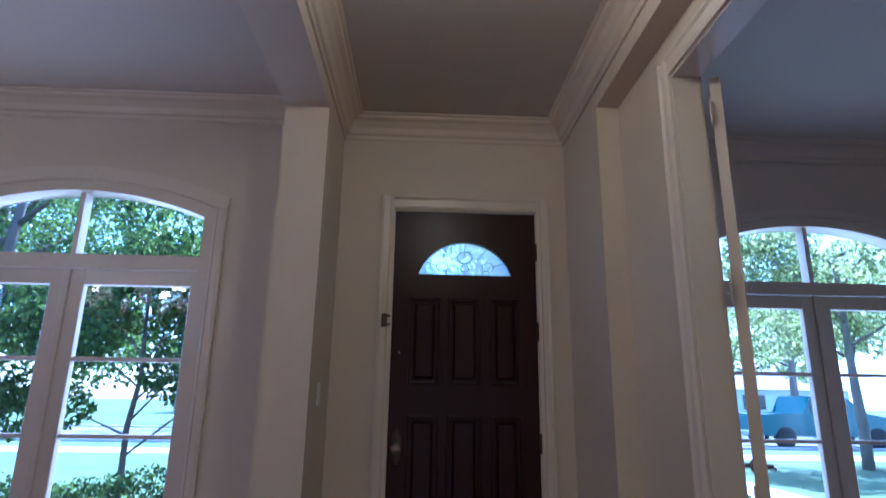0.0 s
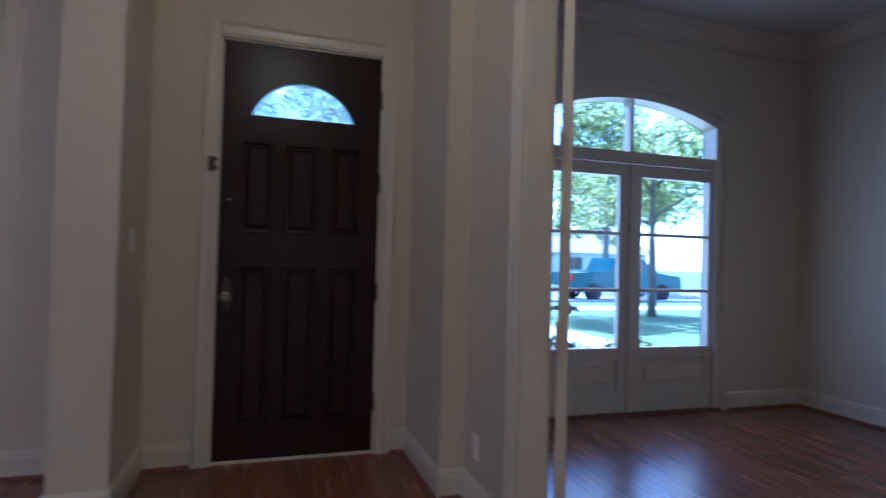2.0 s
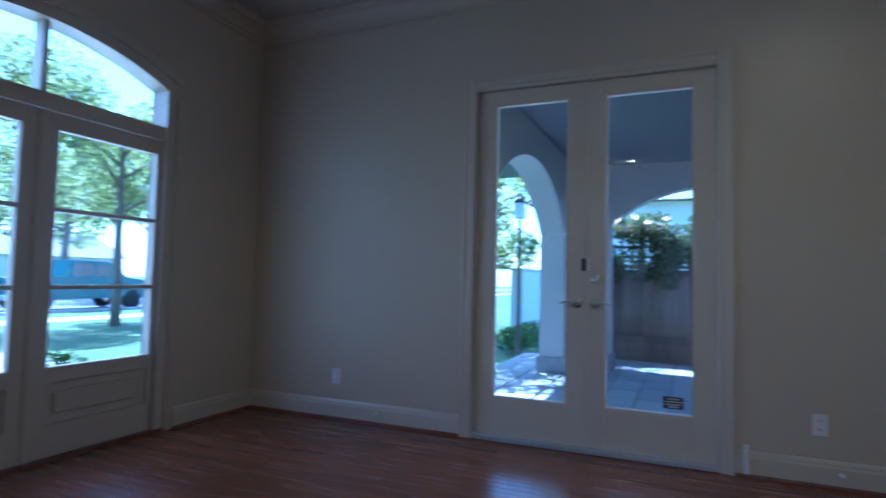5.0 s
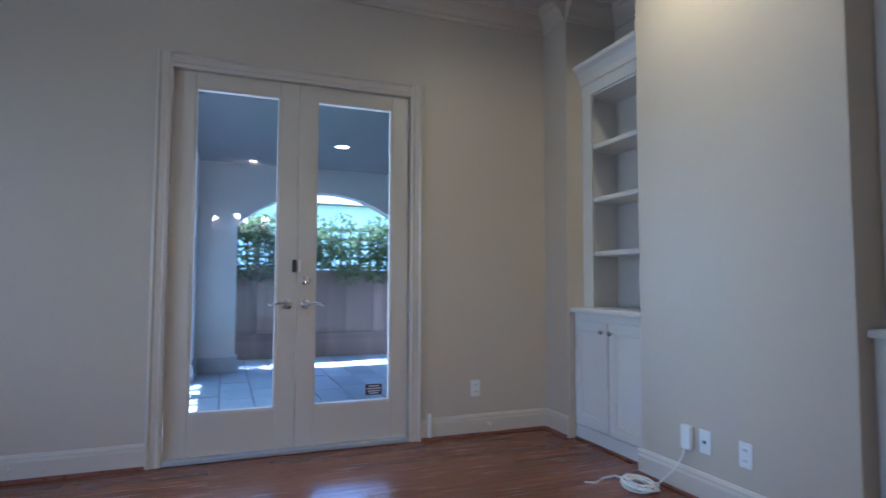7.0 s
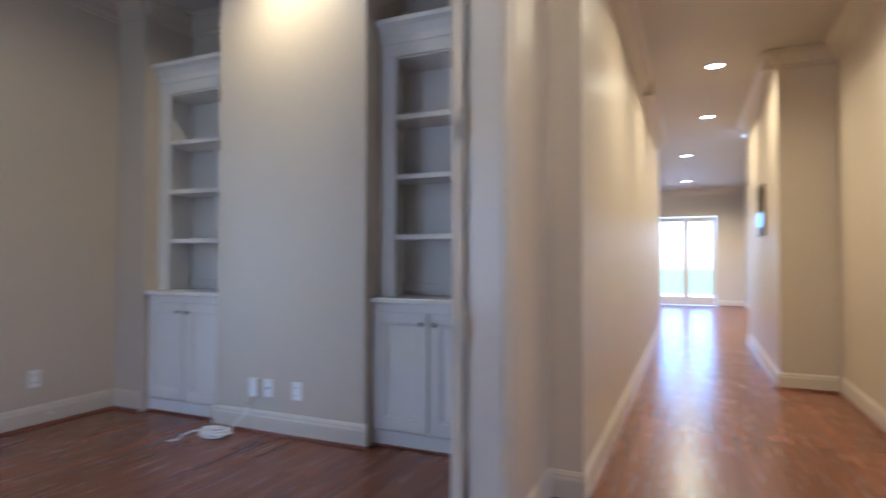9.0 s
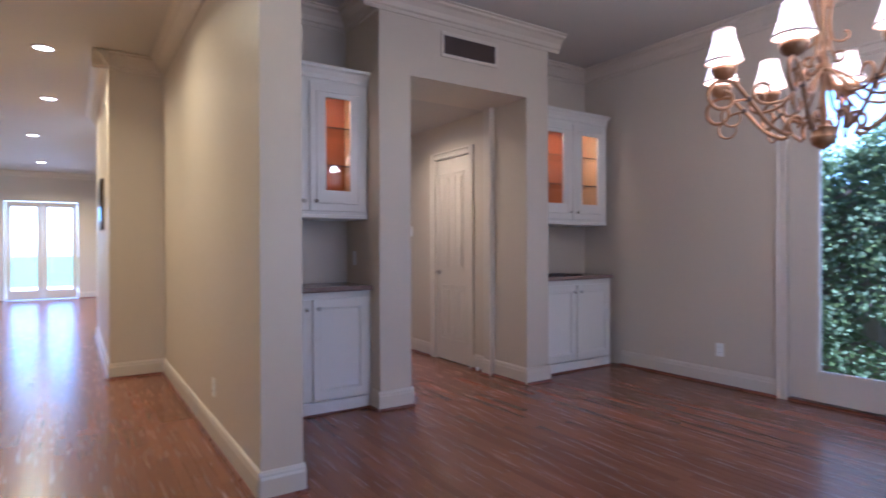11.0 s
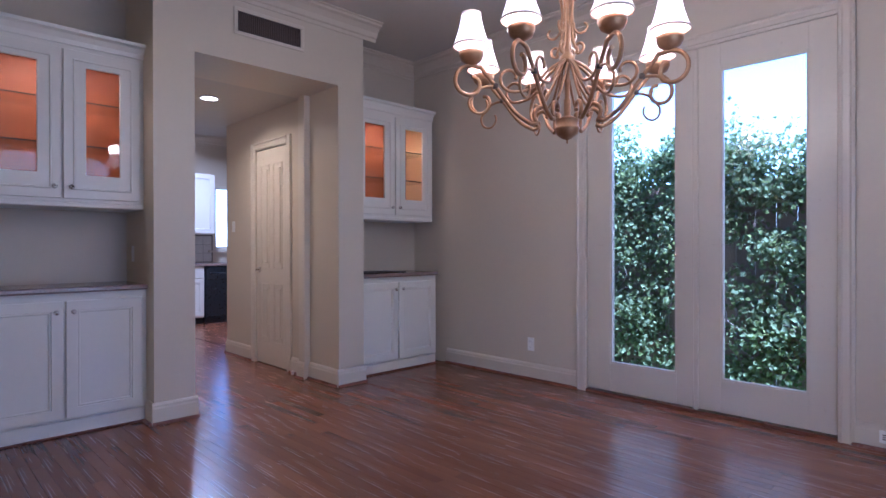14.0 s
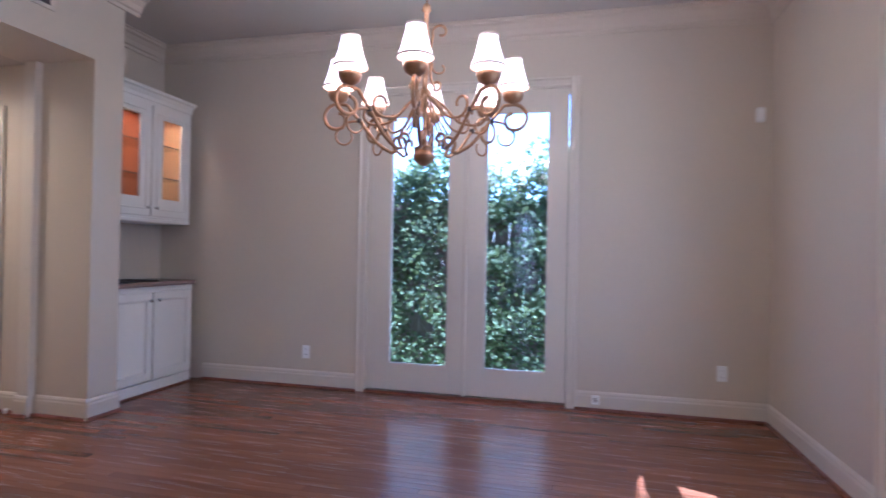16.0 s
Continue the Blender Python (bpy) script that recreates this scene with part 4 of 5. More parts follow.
def sideboard(x0, x1, lit):
    """A dining room niche unit: base cabinet, granite top and a lit glazed cabinet over it."""
    base_unit("base_cabinet", x0, x1, -1.698, -1.235, 0.885, "white painted two-door base cabinet under a granite top")
    m, h = (x0 + x1) / 2, (x1 - x0) / 2
    t = thing("countertop", m, -1.698, 0.886, "polished brown granite countertop in the niche", "countertop")
    part("slab", boxes((-h, h, 0, 0.49, 0, 0.036, 0.009)), GRANITE, t)
    c = thing("wall_cabinet", m, -1.698, 1.45, "white wall cabinet with glass doors and lit terracotta inside", "cabinet")
    d, H = 0.395, 0.98
    part("back_panel", boxes((-h + 0.02, h - 0.02, 0.0, 0.012, 0.02, H - 0.02)), ORANGE, c, "terracotta painted cabinet back")
    for s in (-1, 1):
        a, b = sorted((s * h, s * (h - 0.018)))
        part("side_panel", boxes((a, b, 0.0, d - 0.022, 0, H)), CABINET, c)
        # The lining at -x is a paler ochre than the back and the other side.
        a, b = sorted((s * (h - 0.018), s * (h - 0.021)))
        part("lining", boxes((a, b, 0.013, d - 0.024, 0.02, H - 0.02)), AMBER if s < 0 else ORANGE, c, "cabinet side lining, paler ochre at one end, terracotta at the other")
    part("bottom_panel", boxes((-h + 0.018, h - 0.018, 0.0, d - 0.022, 0, 0.02), (-h, h, 0.0, d + 0.006, -0.032, -0.001, 0.006)), CABINET, c)
    part("top_panel", boxes((-h + 0.018, h - 0.018, 0.0, d - 0.022, H - 0.02, H)), CABINET, c)
    part("face_frame", boxes((-h, -h + 0.035, d - 0.022, d - 0.002, 0, H + 0.03), (h - 0.035, h, d - 0.022, d - 0.002, 0, H + 0.03), (-h + 0.035, h - 0.035, d - 0.022, d - 0.002, 0, 0.03), (-h + 0.035, h - 0.035, d - 0.022, d - 0.002, H - 0.04, H + 0.03), (-0.016, 0.016, d - 0.022, d - 0.002, 0.03, H - 0.04)), CABINET, c)
    for a, b, kx in ((-h + 0.025, -0.006, -0.045), (0.006, h - 0.025, 0.045)):
        s0 = 0.122
        dr = part("door", joined_frame(a, b, 0.02, H - 0.03, a + s0, b - s0, 0.172, H - 0.13, d, d + 0.02, 0.003), CABINET, c)
        part("bead", joined_frame(a + 0.05, b - 0.05, 0.075, H - 0.085, a + 0.062, b - 0.062, 0.087, H - 0.097, d + 0.014, d + 0.026, 0.004), CABINET, dr)
        bm = bmesh.new()
        quad(bm, [(a + s0, d + 0.008, 0.172), (b - s0, d + 0.008, 0.172), (b - s0, d + 0.008, H - 0.13), (a + s0, d + 0.008, H - 0.13)])
        pane("pane", bm, dr)
        knob(dr, kx, d + 0.02, 0.09)
    for z in (0.36, 0.64):
        part("glass_shelf", boxes((-h + 0.022, h - 0.022, 0.02, d - 0.04, z, z + 0.008)), GLASS, c, "clear glass shelf")
        part("shelf_edge", boxes((-h + 0.022, h - 0.022, d - 0.04, d - 0.037, z, z + 0.008)), LEAD, c)
    bm = bmesh.new()
    moulding(bm, [(0, -0.03), (0.012, -0.03), (0.016, 0.0), (0.035, 0.03), (0.055, 0.042), (0.058, 0.062), (0, 0.062)], (-h, d - 0.002), (h, d - 0.002), (0, 1), H + 0.03)
    box(bm, -h, h, 0, d - 0.002, H + 0.03, H + 0.05)
    part("crown", bm, CABINET, c, "moulded crown on the wall cabinet")
    lamp = new("cabinet_lamp", bpy.data.lights.new("cabinet_lamp", "AREA"))
    lamp.data.shape, lamp.data.size, lamp.data.size_y, lamp.data.energy, lamp.data.color = "RECTANGLE", 0.5, 0.03, lit, (1.0, 0.64, 0.30)
    lamp.matrix_world = pose(m, -1.698 + d - 0.06, 1.45 + H - 0.03)


sideboard(-1.408, -0.472, 0.6)
sideboard(-4.10, -3.102, 0.6)
solid("cooktop_plate", boxes((-3.75, -3.25, -1.62, -1.30, 0.923, 0.931, 0.003)), DARK, "flat black glass plate lying on the granite", "plate")


# ---- fittings ----


def outlet(x, y, z, turn, kind="outlet"):
    o = thing("electrical_outlet" if kind == "outlet" else ("light_switch" if kind == "switch" else "cable_plate"), x, y, z, "white plastic %s on the wall" % {"outlet": "duplex outlet plate", "switch": "light switch plate", "cable": "cable outlet plate"}[kind], "outlet" if kind != "switch" else "switch", turn=turn)
    part("plate", boxes((-0.036, 0.036, 0, 0.006, -0.058, 0.058, 0.003)), PLASTIC, o)
    if kind == "outlet":
        for s in (-0.024, 0.024):
            part("socket", boxes((-0.016, 0.016, 0.005, 0.009, s - 0.014, s + 0.014, 0.003)), PLASTIC, o)
            part("slot", boxes((-0.008, -0.005, 0.0085, 0.0095, s - 0.005, s + 0.006), (0.005, 0.008, 0.0085, 0.0095, s - 0.005, s + 0.006)), DARK, o)
    elif kind == "switch":
        part("rocker", boxes((-0.011, 0.011, 0.005, 0.011, -0.022, 0.022, 0.003)), PLASTIC, o)
    else:
        part("jack", boxes((-0.008, 0.008, 0.005, 0.012, -0.008, 0.008, 0.003)), DARK, o)
    return o


outlet(4.95, 3.08, 0.315, 90)
outlet(4.95, 0.01, 0.325, 90)
outlet(3.19, -0.53, 0.295, 0)
outlet(3.42, -0.53, 0.295, 0, "cable")
outlet(-4.21, -0.155, 0.308, -90)
outlet(-4.21, 3.24, 0.345, -90)
outlet(1.52, 2.64, 0.30, 90)
outlet(-0.265, -1.15, 0.33, -90)
outlet(-2.85, -3.12, 1.39, -90, "switch")
outlet(-0.05, 3.18, 1.22, -90, "switch")
outlet(-1.41, -1.55, 1.12, 90, "outlet")
box_ob = thing("junction_box", 3.525, -0.53, 0.295, "white plastic surface junction box with a cable", "junction box")
part("body", boxes((-0.034, 0.034, 0, 0.03, -0.06, 0.06, 0.006)), PLASTIC, box_ob)

coil = thing("cable_coil", 3.70, -0.36, 0.0, "loose coil of white cable lying on the wooden floor", "cable")
bm = bmesh.new()
rnd = random.Random(4)
pts = []
for k in range(140):
    a = k * 0.3
    r = 0.075 + 0.018 * math.sin(k * 0.37) + 0.010 * rnd.random()
    pts.append((r * 1.15 * math.cos(a), r * 0.8 * math.sin(a), 0.007 + 0.034 * k / 140))
sweep(bm, pts, 0.0055, 6)
part("loop", bm, CABLE, coil)
bm = bmesh.new()
sweep(bm, [(0.07, 0.03, 0.03), (0.16, 0.03, 0.02), (0.18, 0.09, 0.008), (0.14, 0.17, 0.006), (0.17, 0.22, 0.006)], 0.0055, 6)
part("loose_end", bm, CABLE, coil)
bm = bmesh.new()
sweep(bm, [(-0.05, 0.0, 0.035), (-0.08, -0.06, 0.05), (-0.13, -0.11, 0.12), (-0.165, -0.135, 0.2), (-0.17, -0.14, 0.24)], 0.004, 6)
part("feed", bm, CABLE, coil)
wedge = thing("door_stop_bracket", 4.925, 0.36, 0.02, "small white plastic bracket leaning on the baseboard", "bracket")
part("body", boxes((-0.012, 0.008, -0.012, 0.012, 0.0, 0.16, 0.004)), PLASTIC, wedge)
for x, y, tx in ((4.93, -0.08, 90), (4.93, 2.72, 90)):
    s = thing("spring_stop", x, y, 0.08, "small metal door stop on the baseboard", "door stop", turn=tx)
    bm = lathe(bmesh.new(), [(0.010, 0), (0.010, 0.004), (0.005, 0.008), (0.005, 0.03), (0.008, 0.032), (0.0, 0.038)], segs=10)
    bmesh.ops.transform(bm, matrix=pose(0, 0, 0, -90), verts=bm.verts[:])
    part("pin", bm, PLASTIC, s)
s = thing("baseboard_box", -4.192, 2.33, 0.085, "small white cable box with a label on the baseboard", "box", turn=-90)
part("body", boxes((-0.03, 0.03, 0, 0.02, -0.035, 0.035, 0.004)), PLASTIC, s)
for z in (0.012, 0.0, -0.012):
    part("label_bar", boxes((-0.015, 0.015, 0.02, 0.021, z - 0.003, z + 0.003)), VENT_DARK, s)
s = thing("motion_detector", -4.21, 3.47, 2.27, "small white wall motion detector near the corner", "detector", turn=-90)
part("housing", boxes((-0.032, 0.032, 0, 0.045, -0.055, 0.055, 0.012)), PLASTIC, s)
part("lens", boxes((-0.02, 0.02, 0.044, 0.05, -0.04, 0.0, 0.004)), PLASTIC, s)

v = thing("air_vent", -2.235, -1.11, 2.805, "dark slatted air return grille in a white frame above the portal", "vent")
part("backing", boxes((-0.26, 0.26, 0.0005, 0.003, -0.085, 0.085)), DARK, v)
part("frame_border", boxes((-0.285, 0.285, 0.0, 0.012, 0.072, 0.10, 0.003), (-0.285, 0.285, 0.0, 0.012, -0.10, -0.072, 0.003), (-0.285, -0.255, 0.0, 0.012, -0.072, 0.072, 0.003), (0.255, 0.285, 0.0, 0.012, -0.072, 0.072, 0.003)), TRIM, v)
slat = done(boxes((-0.0035, 0.0035, 0.002, 0.011, -0.072, 0.072)), "slat", VENT_DARK)
for k in range(34):
    o = new("slat", slat)
    o.parent = v
    o.location = (-0.247 + 0.494 * k / 33, 0, 0)


def can_light(x, y, z):
    c = thing("recessed_downlight", x, y, z, "round recessed downlight, lit warm, in the ceiling", "downlight", "recessed ceiling lights")
    bm = lathe(bmesh.new(), [(0.068, 0.0), (0.068, -0.004), (0.088, -0.006), (0.094, -0.002), (0.094, 0.0)], segs=28, cap=False)
    part("trim_ring", bm, TRIM, c)
    part("lens", lathe(bmesh.new(), [(0.068, -0.003), (0.05, -0.002), (0.001, -0.002)], segs=24, cap=False), CAN_LENS, c, "glowing lamp lens")


for x, y, z in HALL_CANS:
    can_light(x, y, HALL_CEIL)
# Dome fitting added, unseen, to carry the foyer's fill lamp.
fm = thing("unseen_ceiling_light", 0.62, 1.35, HALL_CEIL, "unseen frosted dome ceiling light, added to light the foyer ceiling warm", "ceiling light")
part("base", lathe(bmesh.new(), [(0.13, 0.0), (0.13, -0.02), (0.12, -0.026)], segs=28), NICKEL, fm, "satin nickel base ring")
part("dome", lathe(bmesh.new(), [(0.118, -0.027), (0.112, -0.055), (0.085, -0.085), (0.045, -0.104), (0.004, -0.11)], segs=28), CAN_LENS, fm, "glowing frosted glass dome")
can_light(3.3, -0.18, CEIL)
can_light(-2.24, -2.26, 2.511)
can_light(-3.2, -5.0, HALL_CEIL)

k = thing("wall_keypad", 0.19, -4.6, 1.45, "framed wall panel with a small lit screen", "panel", turn=-90)
part("housing", boxes((-0.22, 0.22, 0, 0.03, -0.05, 0.5, 0.008)), BRONZE, k)
part("screen", boxes((-0.18, 0.18, 0.03, 0.033, 0.05, 0.2)), SCREEN, k, "small glowing blue screen")
part("grille", boxes((-0.18, 0.18, 0.03, 0.036, 0.24, 0.46, 0.003)), STEEL, k)

# ---- chandelier ----
ch = thing("chandelier", -2.375, 1.415, 1.63, "eight-armed antique gold scroll chandelier with lit cream shades", "chandelier")


def spiral(cx, cz, r0, r1, a0, a1, n=22):
    return [(cx + (r0 + (r1 - r0) * i / n) * math.cos(radians(a0 + (a1 - a0) * i / n)), cz + (r0 + (r1 - r0) * i / n) * math.sin(radians(a0 + (a1 - a0) * i / n))) for i in range(n + 1)]


def curve(pts, n=8):
    """A smooth line through points in the plane (Catmull-Rom)."""
    out = []
    q = [pts[0], *pts, pts[-1]]
    for i in range(1, len(q) - 2):
        for k in range(n):
            t = k / n
            out.append(tuple(0.5 * (2 * q[i][c] + (q[i + 1][c] - q[i - 1][c]) * t + (2 * q[i - 1][c] - 5 * q[i][c] + 4 * q[i + 1][c] - q[i + 2][c]) * t * t + (3 * q[i][c] - q[i - 1][c] - 3 * q[i + 1][c] + q[i + 2][c]) * t ** 3) for c in (0, 1)))
    return out + [pts[-1]]


bm = lathe(bmesh.new(), [(0.001, 0.0), (0.006, 0.006), (0.004, 0.016), (0.02, 0.022), (0.046, 0.04), (0.056, 0.066), (0.056, 0.072), (0.05, 0.075), (0.05, 0.105), (0.054, 0.108), (0.036, 0.118), (0.016, 0.128), (0.016, 0.20), (0.012, 0.202), (0.012, 0.36), (0.03, 0.37), (0.034, 0.39), (0.02, 0.41), (0.012, 0.43), (0.012, 0.80), (0.026, 0.81), (0.018, 0.84), (0.004, 0.85)], segs=20)
part("stem", bm, GOLD, ch)
for i in range(8):
    a = radians(45 * i + 10)
    turn = Matrix.Rotation(a, 4, "Z")

    def rod(pts, r, taper=None, off=0.0):
        b2 = bmesh.new()
        sweep(b2, [turn @ Vector((p[0], off, p[1])) for p in pts], r, 7, taper=taper)
        return b2
    low = spiral(0.115, 0.135, 0.012, 0.05, 560, 300) + curve([(0.15, 0.075), (0.24, 0.13), (0.33, 0.24), (0.40, 0.325)])[2:] + spiral(0.452, 0.262, 0.072, 0.058, 120, -120)[2:] + spiral(0.452, 0.262, 0.055, 0.022, -130, -250, 12)
    part("arm", rod(low, 0.0095), GOLD, ch)
    part("scroll", rod(curve([(0.025, 0.375), (0.09, 0.33), (0.17, 0.245), (0.245, 0.225)]) + spiral(0.265, 0.285, 0.06, 0.022, -100, 190), 0.0075), GOLD, ch)
    part("drop_scroll", rod(curve([(0.335, 0.245), (0.40, 0.235), (0.455, 0.185)]) + spiral(0.41, 0.165, 0.048, 0.036, 20, -210), 0.007, 0.005), GOLD, ch)
    part("stay", rod(curve([(0.02, 0.36), (0.07, 0.26), (0.12, 0.18)]), 0.006, off=0.01), GOLD, ch)
    if i % 2 == 0:
        up = spiral(0.055, 0.43, 0.012, 0.03, 500, 250) + curve([(0.05, 0.42), (0.028, 0.47), (0.024, 0.60), (0.035, 0.68)]) + spiral(0.075, 0.70, 0.045, 0.014, 210, -120)
        part("crown_scroll", rod(up, 0.007), GOLD, ch)
        part("side_scroll", rod(spiral(0.075, 0.52, 0.012, 0.045, 420, 150) + curve([(0.03, 0.53), (0.024, 0.60)]), 0.006), GOLD, ch)
    c = turn @ Vector((0.445, 0, 0))
    part("collar", lathe(bmesh.new(), [(0.011, -0.012), (0.014, -0.008), (0.014, 0.008), (0.011, 0.012)], tuple(turn @ Vector((0.335, 0, 0.247))), 10), BRONZE, ch)
    part("cup", lathe(bmesh.new(), [(0.008, 0.332), (0.022, 0.338), (0.044, 0.352), (0.054, 0.374), (0.055, 0.39), (0.05, 0.39), (0.018, 0.372), (0.016, 0.40), (0.0, 0.40)], tuple(c), 18, cap=False), GOLD, ch)
    part("candle", lathe(bmesh.new(), [(0.012, 0.398), (0.012, 0.48), (0.001, 0.482)], tuple(c), 10, cap=False), PLASTIC, ch)
    prof = [(0.080, 0.415), (0.077, 0.428), (0.069, 0.448), (0.060, 0.476), (0.052, 0.506), (0.045, 0.538), (0.042, 0.56)]
    sh = part("shade", lathe(bmesh.new(), prof, tuple(c), 24, cap=False), SHADE, ch, "lit cream fabric bell shade")
    sh.visible_shadow = False
    part("shade_trim", lathe(bmesh.new(), [(0.082, 0.413), (0.082, 0.422), (0.078, 0.423), (0.078, 0.413), (0.082, 0.413)], tuple(c), 24, cap=False), SHADE_TRIM, sh)
    part("shade_rim", lathe(bmesh.new(), [(0.044, 0.553), (0.044, 0.563), (0.041, 0.563), (0.041, 0.553), (0.044, 0.553)], tuple(c), 24, cap=False), SHADE_TRIM, sh)
    part("bulb", lathe(bmesh.new(), [(0.008, 0.48), (0.016, 0.50), (0.014, 0.52), (0.001, 0.545)], tuple(c), 10, cap=False), BULB, ch)
    if i % 2 == 0:
        lp = new("chandelier_bulb", bpy.data.lights.new("chandelier_bulb", "POINT"))
        lp.data.energy, lp.data.color, lp.data.shadow_soft_size = 1.4, (1.0, 0.74, 0.44), 0.06
        lp.location = Vector((-2.375, 1.415, 1.63 + 0.60)) + c
link = bmesh.new()
for k in range(18):
    z = 0.86 + k * 0.031
    ring = [(0.010 * math.cos(t * math.pi / 6), 0.0, z + 0.02 * math.sin(t * math.pi / 6)) for t in range(13)]
    if k % 2:
        ring = [(y2, x2, z2) for x2, y2, z2 in ring]
    sweep(link, ring, 0.0028, 5)
part("chain", link, GOLD, ch)
part("canopy", lathe(bmesh.new(), [(0.065, 1.424), (0.06, 1.405), (0.03, 1.39), (0.008, 1.375)], segs=20), GOLD, ch)

# ---- kitchen beyond the passage ----
base = thing("kitchen_cabinet", -2.95, -6.48, 0, "white painted kitchen base cabinet with drawers", "cabinet")
part("body", boxes((-0.66, 0.66, 0, 0.62, 0.1, 0.88)), CABINET, base)
part("toe_kick", boxes((-0.66, 0.66, 0, 0.56, 0, 0.1)), DARK, base)
for a, b in ((-0.65, -0.22), (-0.21, 0.21), (0.22, 0.65)):
    part("drawer", boxes((a, b, 0.62, 0.64, 0.70, 0.86, 0.004)), CABINET, base)
    panel_door(base, a, b, 0.64, 0.12, 0.69, b - 0.04, 0.62)
dw = thing("dishwasher", -3.93, -6.48, 0, "black stainless built-in dishwasher", "dishwasher")
part("body", boxes((-0.31, 0.31, 0, 0.62, 0.0, 0.88)), STEEL, dw)
part("door", boxes((-0.3, 0.3, 0.62, 0.65, 0.11, 0.87, 0.006)), STEEL, dw)
part("handle", sweep(bmesh.new(), [(-0.24, 0.65, 0.77), (-0.24, 0.69, 0.77), (0.24, 0.69, 0.77), (0.24, 0.65, 0.77)], 0.011, 8), STEEL, dw)
base2 = thing("kitchen_cabinet", -5.1, -6.48, 0, "white painted kitchen base cabinet", "cabinet")
part("body", boxes((-0.85, 0.85, 0, 0.62, 0.0, 0.88)), CABINET, base2)
ct = thing("kitchen_counter", -4.1, -6.48, 0.882, "speckled grey stone kitchen counter", "countertop")
part("slab", boxes((-1.88, 1.82, 0, 0.66, 0, 0.04, 0.006)), GRANITE, ct)
uc = thing("kitchen_wall_cabinet", -3.35, -6.49, 1.38, "white painted kitchen wall cabinet", "cabinet")
part("body", boxes((-0.55, 0.55, 0, 0.33, 0, 0.95)), CABINET, uc)
panel_door(uc, -0.54, -0.01, 0.352, 0.01, 0.94, -0.05, 0.08)
panel_door(uc, 0.01, 0.54, 0.352, 0.01, 0.94, 0.05, 0.08)
kw = thing("window_5", -4.6, -6.55, 1.12, "white framed kitchen window over the counter", "window", kind="structure")
part("window_frame", boxes((-0.6, -0.54, -0.05, 0.05, 0, 1.08), (0.54, 0.6, -0.05, 0.05, 0, 1.08), (-0.54, 0.54, -0.05, 0.05, 1.02, 1.08), (-0.54, 0.54, -0.05, 0.05, 0, 0.06), (-0.02, 0.02, -0.04, 0.04, 0.06, 1.02)), TRIM, kw)
part("window_sill", boxes((-0.68, 0.68, 0.04, 0.12, -0.03, 0.0, 0.006)), TRIM, kw)
bm = bmesh.new()
quad(bm, [(-0.54, 0, 0.06), (0.54, 0, 0.06), (0.54, 0, 1.02), (-0.54, 0, 1.02)])
pane("pane", bm, kw)
bs = thing("backsplash", -3.2, -6.498, 0.925, "pale diagonal tile backsplash", "backsplash", kind="structure")
part("sheet", boxes((-0.8, 0.8, 0, 0.006, 0, 0.45)), GROUT, bs)
tile = done(boxes((-0.068, 0.068, 0.005, 0.010, -0.068, 0.068, 0.002)), "tile", TILE)
for i in range(10):
    for j in range(3):
        o = new("tile", tile)
        o.parent = bs
        o.location = (-0.71 + i * 0.14, 0, 0.08 + j * 0.14)
fa = thing("kitchen_faucet", -4.21, -6.2, 0.922, "dark curved kitchen faucet by the window", "faucet")
part("spout", sweep(bmesh.new(), [(0, 0, 0), (0, 0, 0.2), (0.0, 0.03, 0.27), (0, 0.1, 0.3), (0, 0.17, 0.26), (0, 0.18, 0.2)], 0.013, 8), STEEL, fa)
part("base", lathe(bmesh.new(), [(0.03, 0), (0.03, 0.012), (0.018, 0.03)], segs=14), STEEL, fa)

# glazed doors at the end of the hall
for x in (0.36, 1.05):
    d = glazed_leaf("terrace_door", 0.685, 2.28, 0.09, 0.60, 0.20, 2.18, "white painted glazed terrace door in bright light")
    d.matrix_world = pose(x, -13.66, 0.005)

# ---- outdoors ----
GZ = -0.45


def ground(name, bm, mat, label):
    return setting(name, bm, mat, label)


bm = bmesh.new()
for x0, x1, y0, y1 in ((-120, 120, 3.78, 140), (-120, -4.46, -130, 3.78), (9.45, 120, -130, 3.78), (-4.46, 9.45, -130, -13.76)):
    quad(bm, [(x0, y0, GZ), (x1, y0, GZ), (x1, y1, GZ), (x0, y1, GZ)])
quad(bm, [(4.36, -13.76, GZ), (9.45, -13.76, GZ), (9.45, -2.65, GZ), (4.36, -2.65, GZ)])
quad(bm, [(-4.46, -13.76, GZ), (-0.48, -13.76, GZ), (-0.48, -6.71, GZ), (-4.46, -6.71, GZ)])
quad(bm, [(-4.46, -13.76, GZ - .005), (9.45, -13.76, GZ - .005), (9.45, 3.78, GZ - .005), (-4.46, 3.78, GZ - .005)])
ground("ground", bm, GRASS, "sunlit lawn running out to the street")
ground("road", boxes((-120, 120, 21.0, 29.0, GZ - 0.1, GZ + 0.006)), ASPHALT, "pale sunlit asphalt street")
ground("pavement", boxes((-120, 120, 17.2, 18.7, GZ - 0.1, GZ + 0.015)), CONCRETE, "pale concrete footpath")
ground("pavement_drive", boxes((3.0, 7.5, 9.0, 21.0, GZ - 0.1, GZ + 0.02)), CONCRETE, "wide pale concrete driveway")
ground("pavement_kerb", boxes((-120, 120, 20.8, 21.0, GZ - 0.1, GZ + 0.10, 0.02), (-120, 120, 29.0, 29.2, GZ - 0.1, GZ + 0.10, 0.02)), CONCRETE, "concrete street kerb")
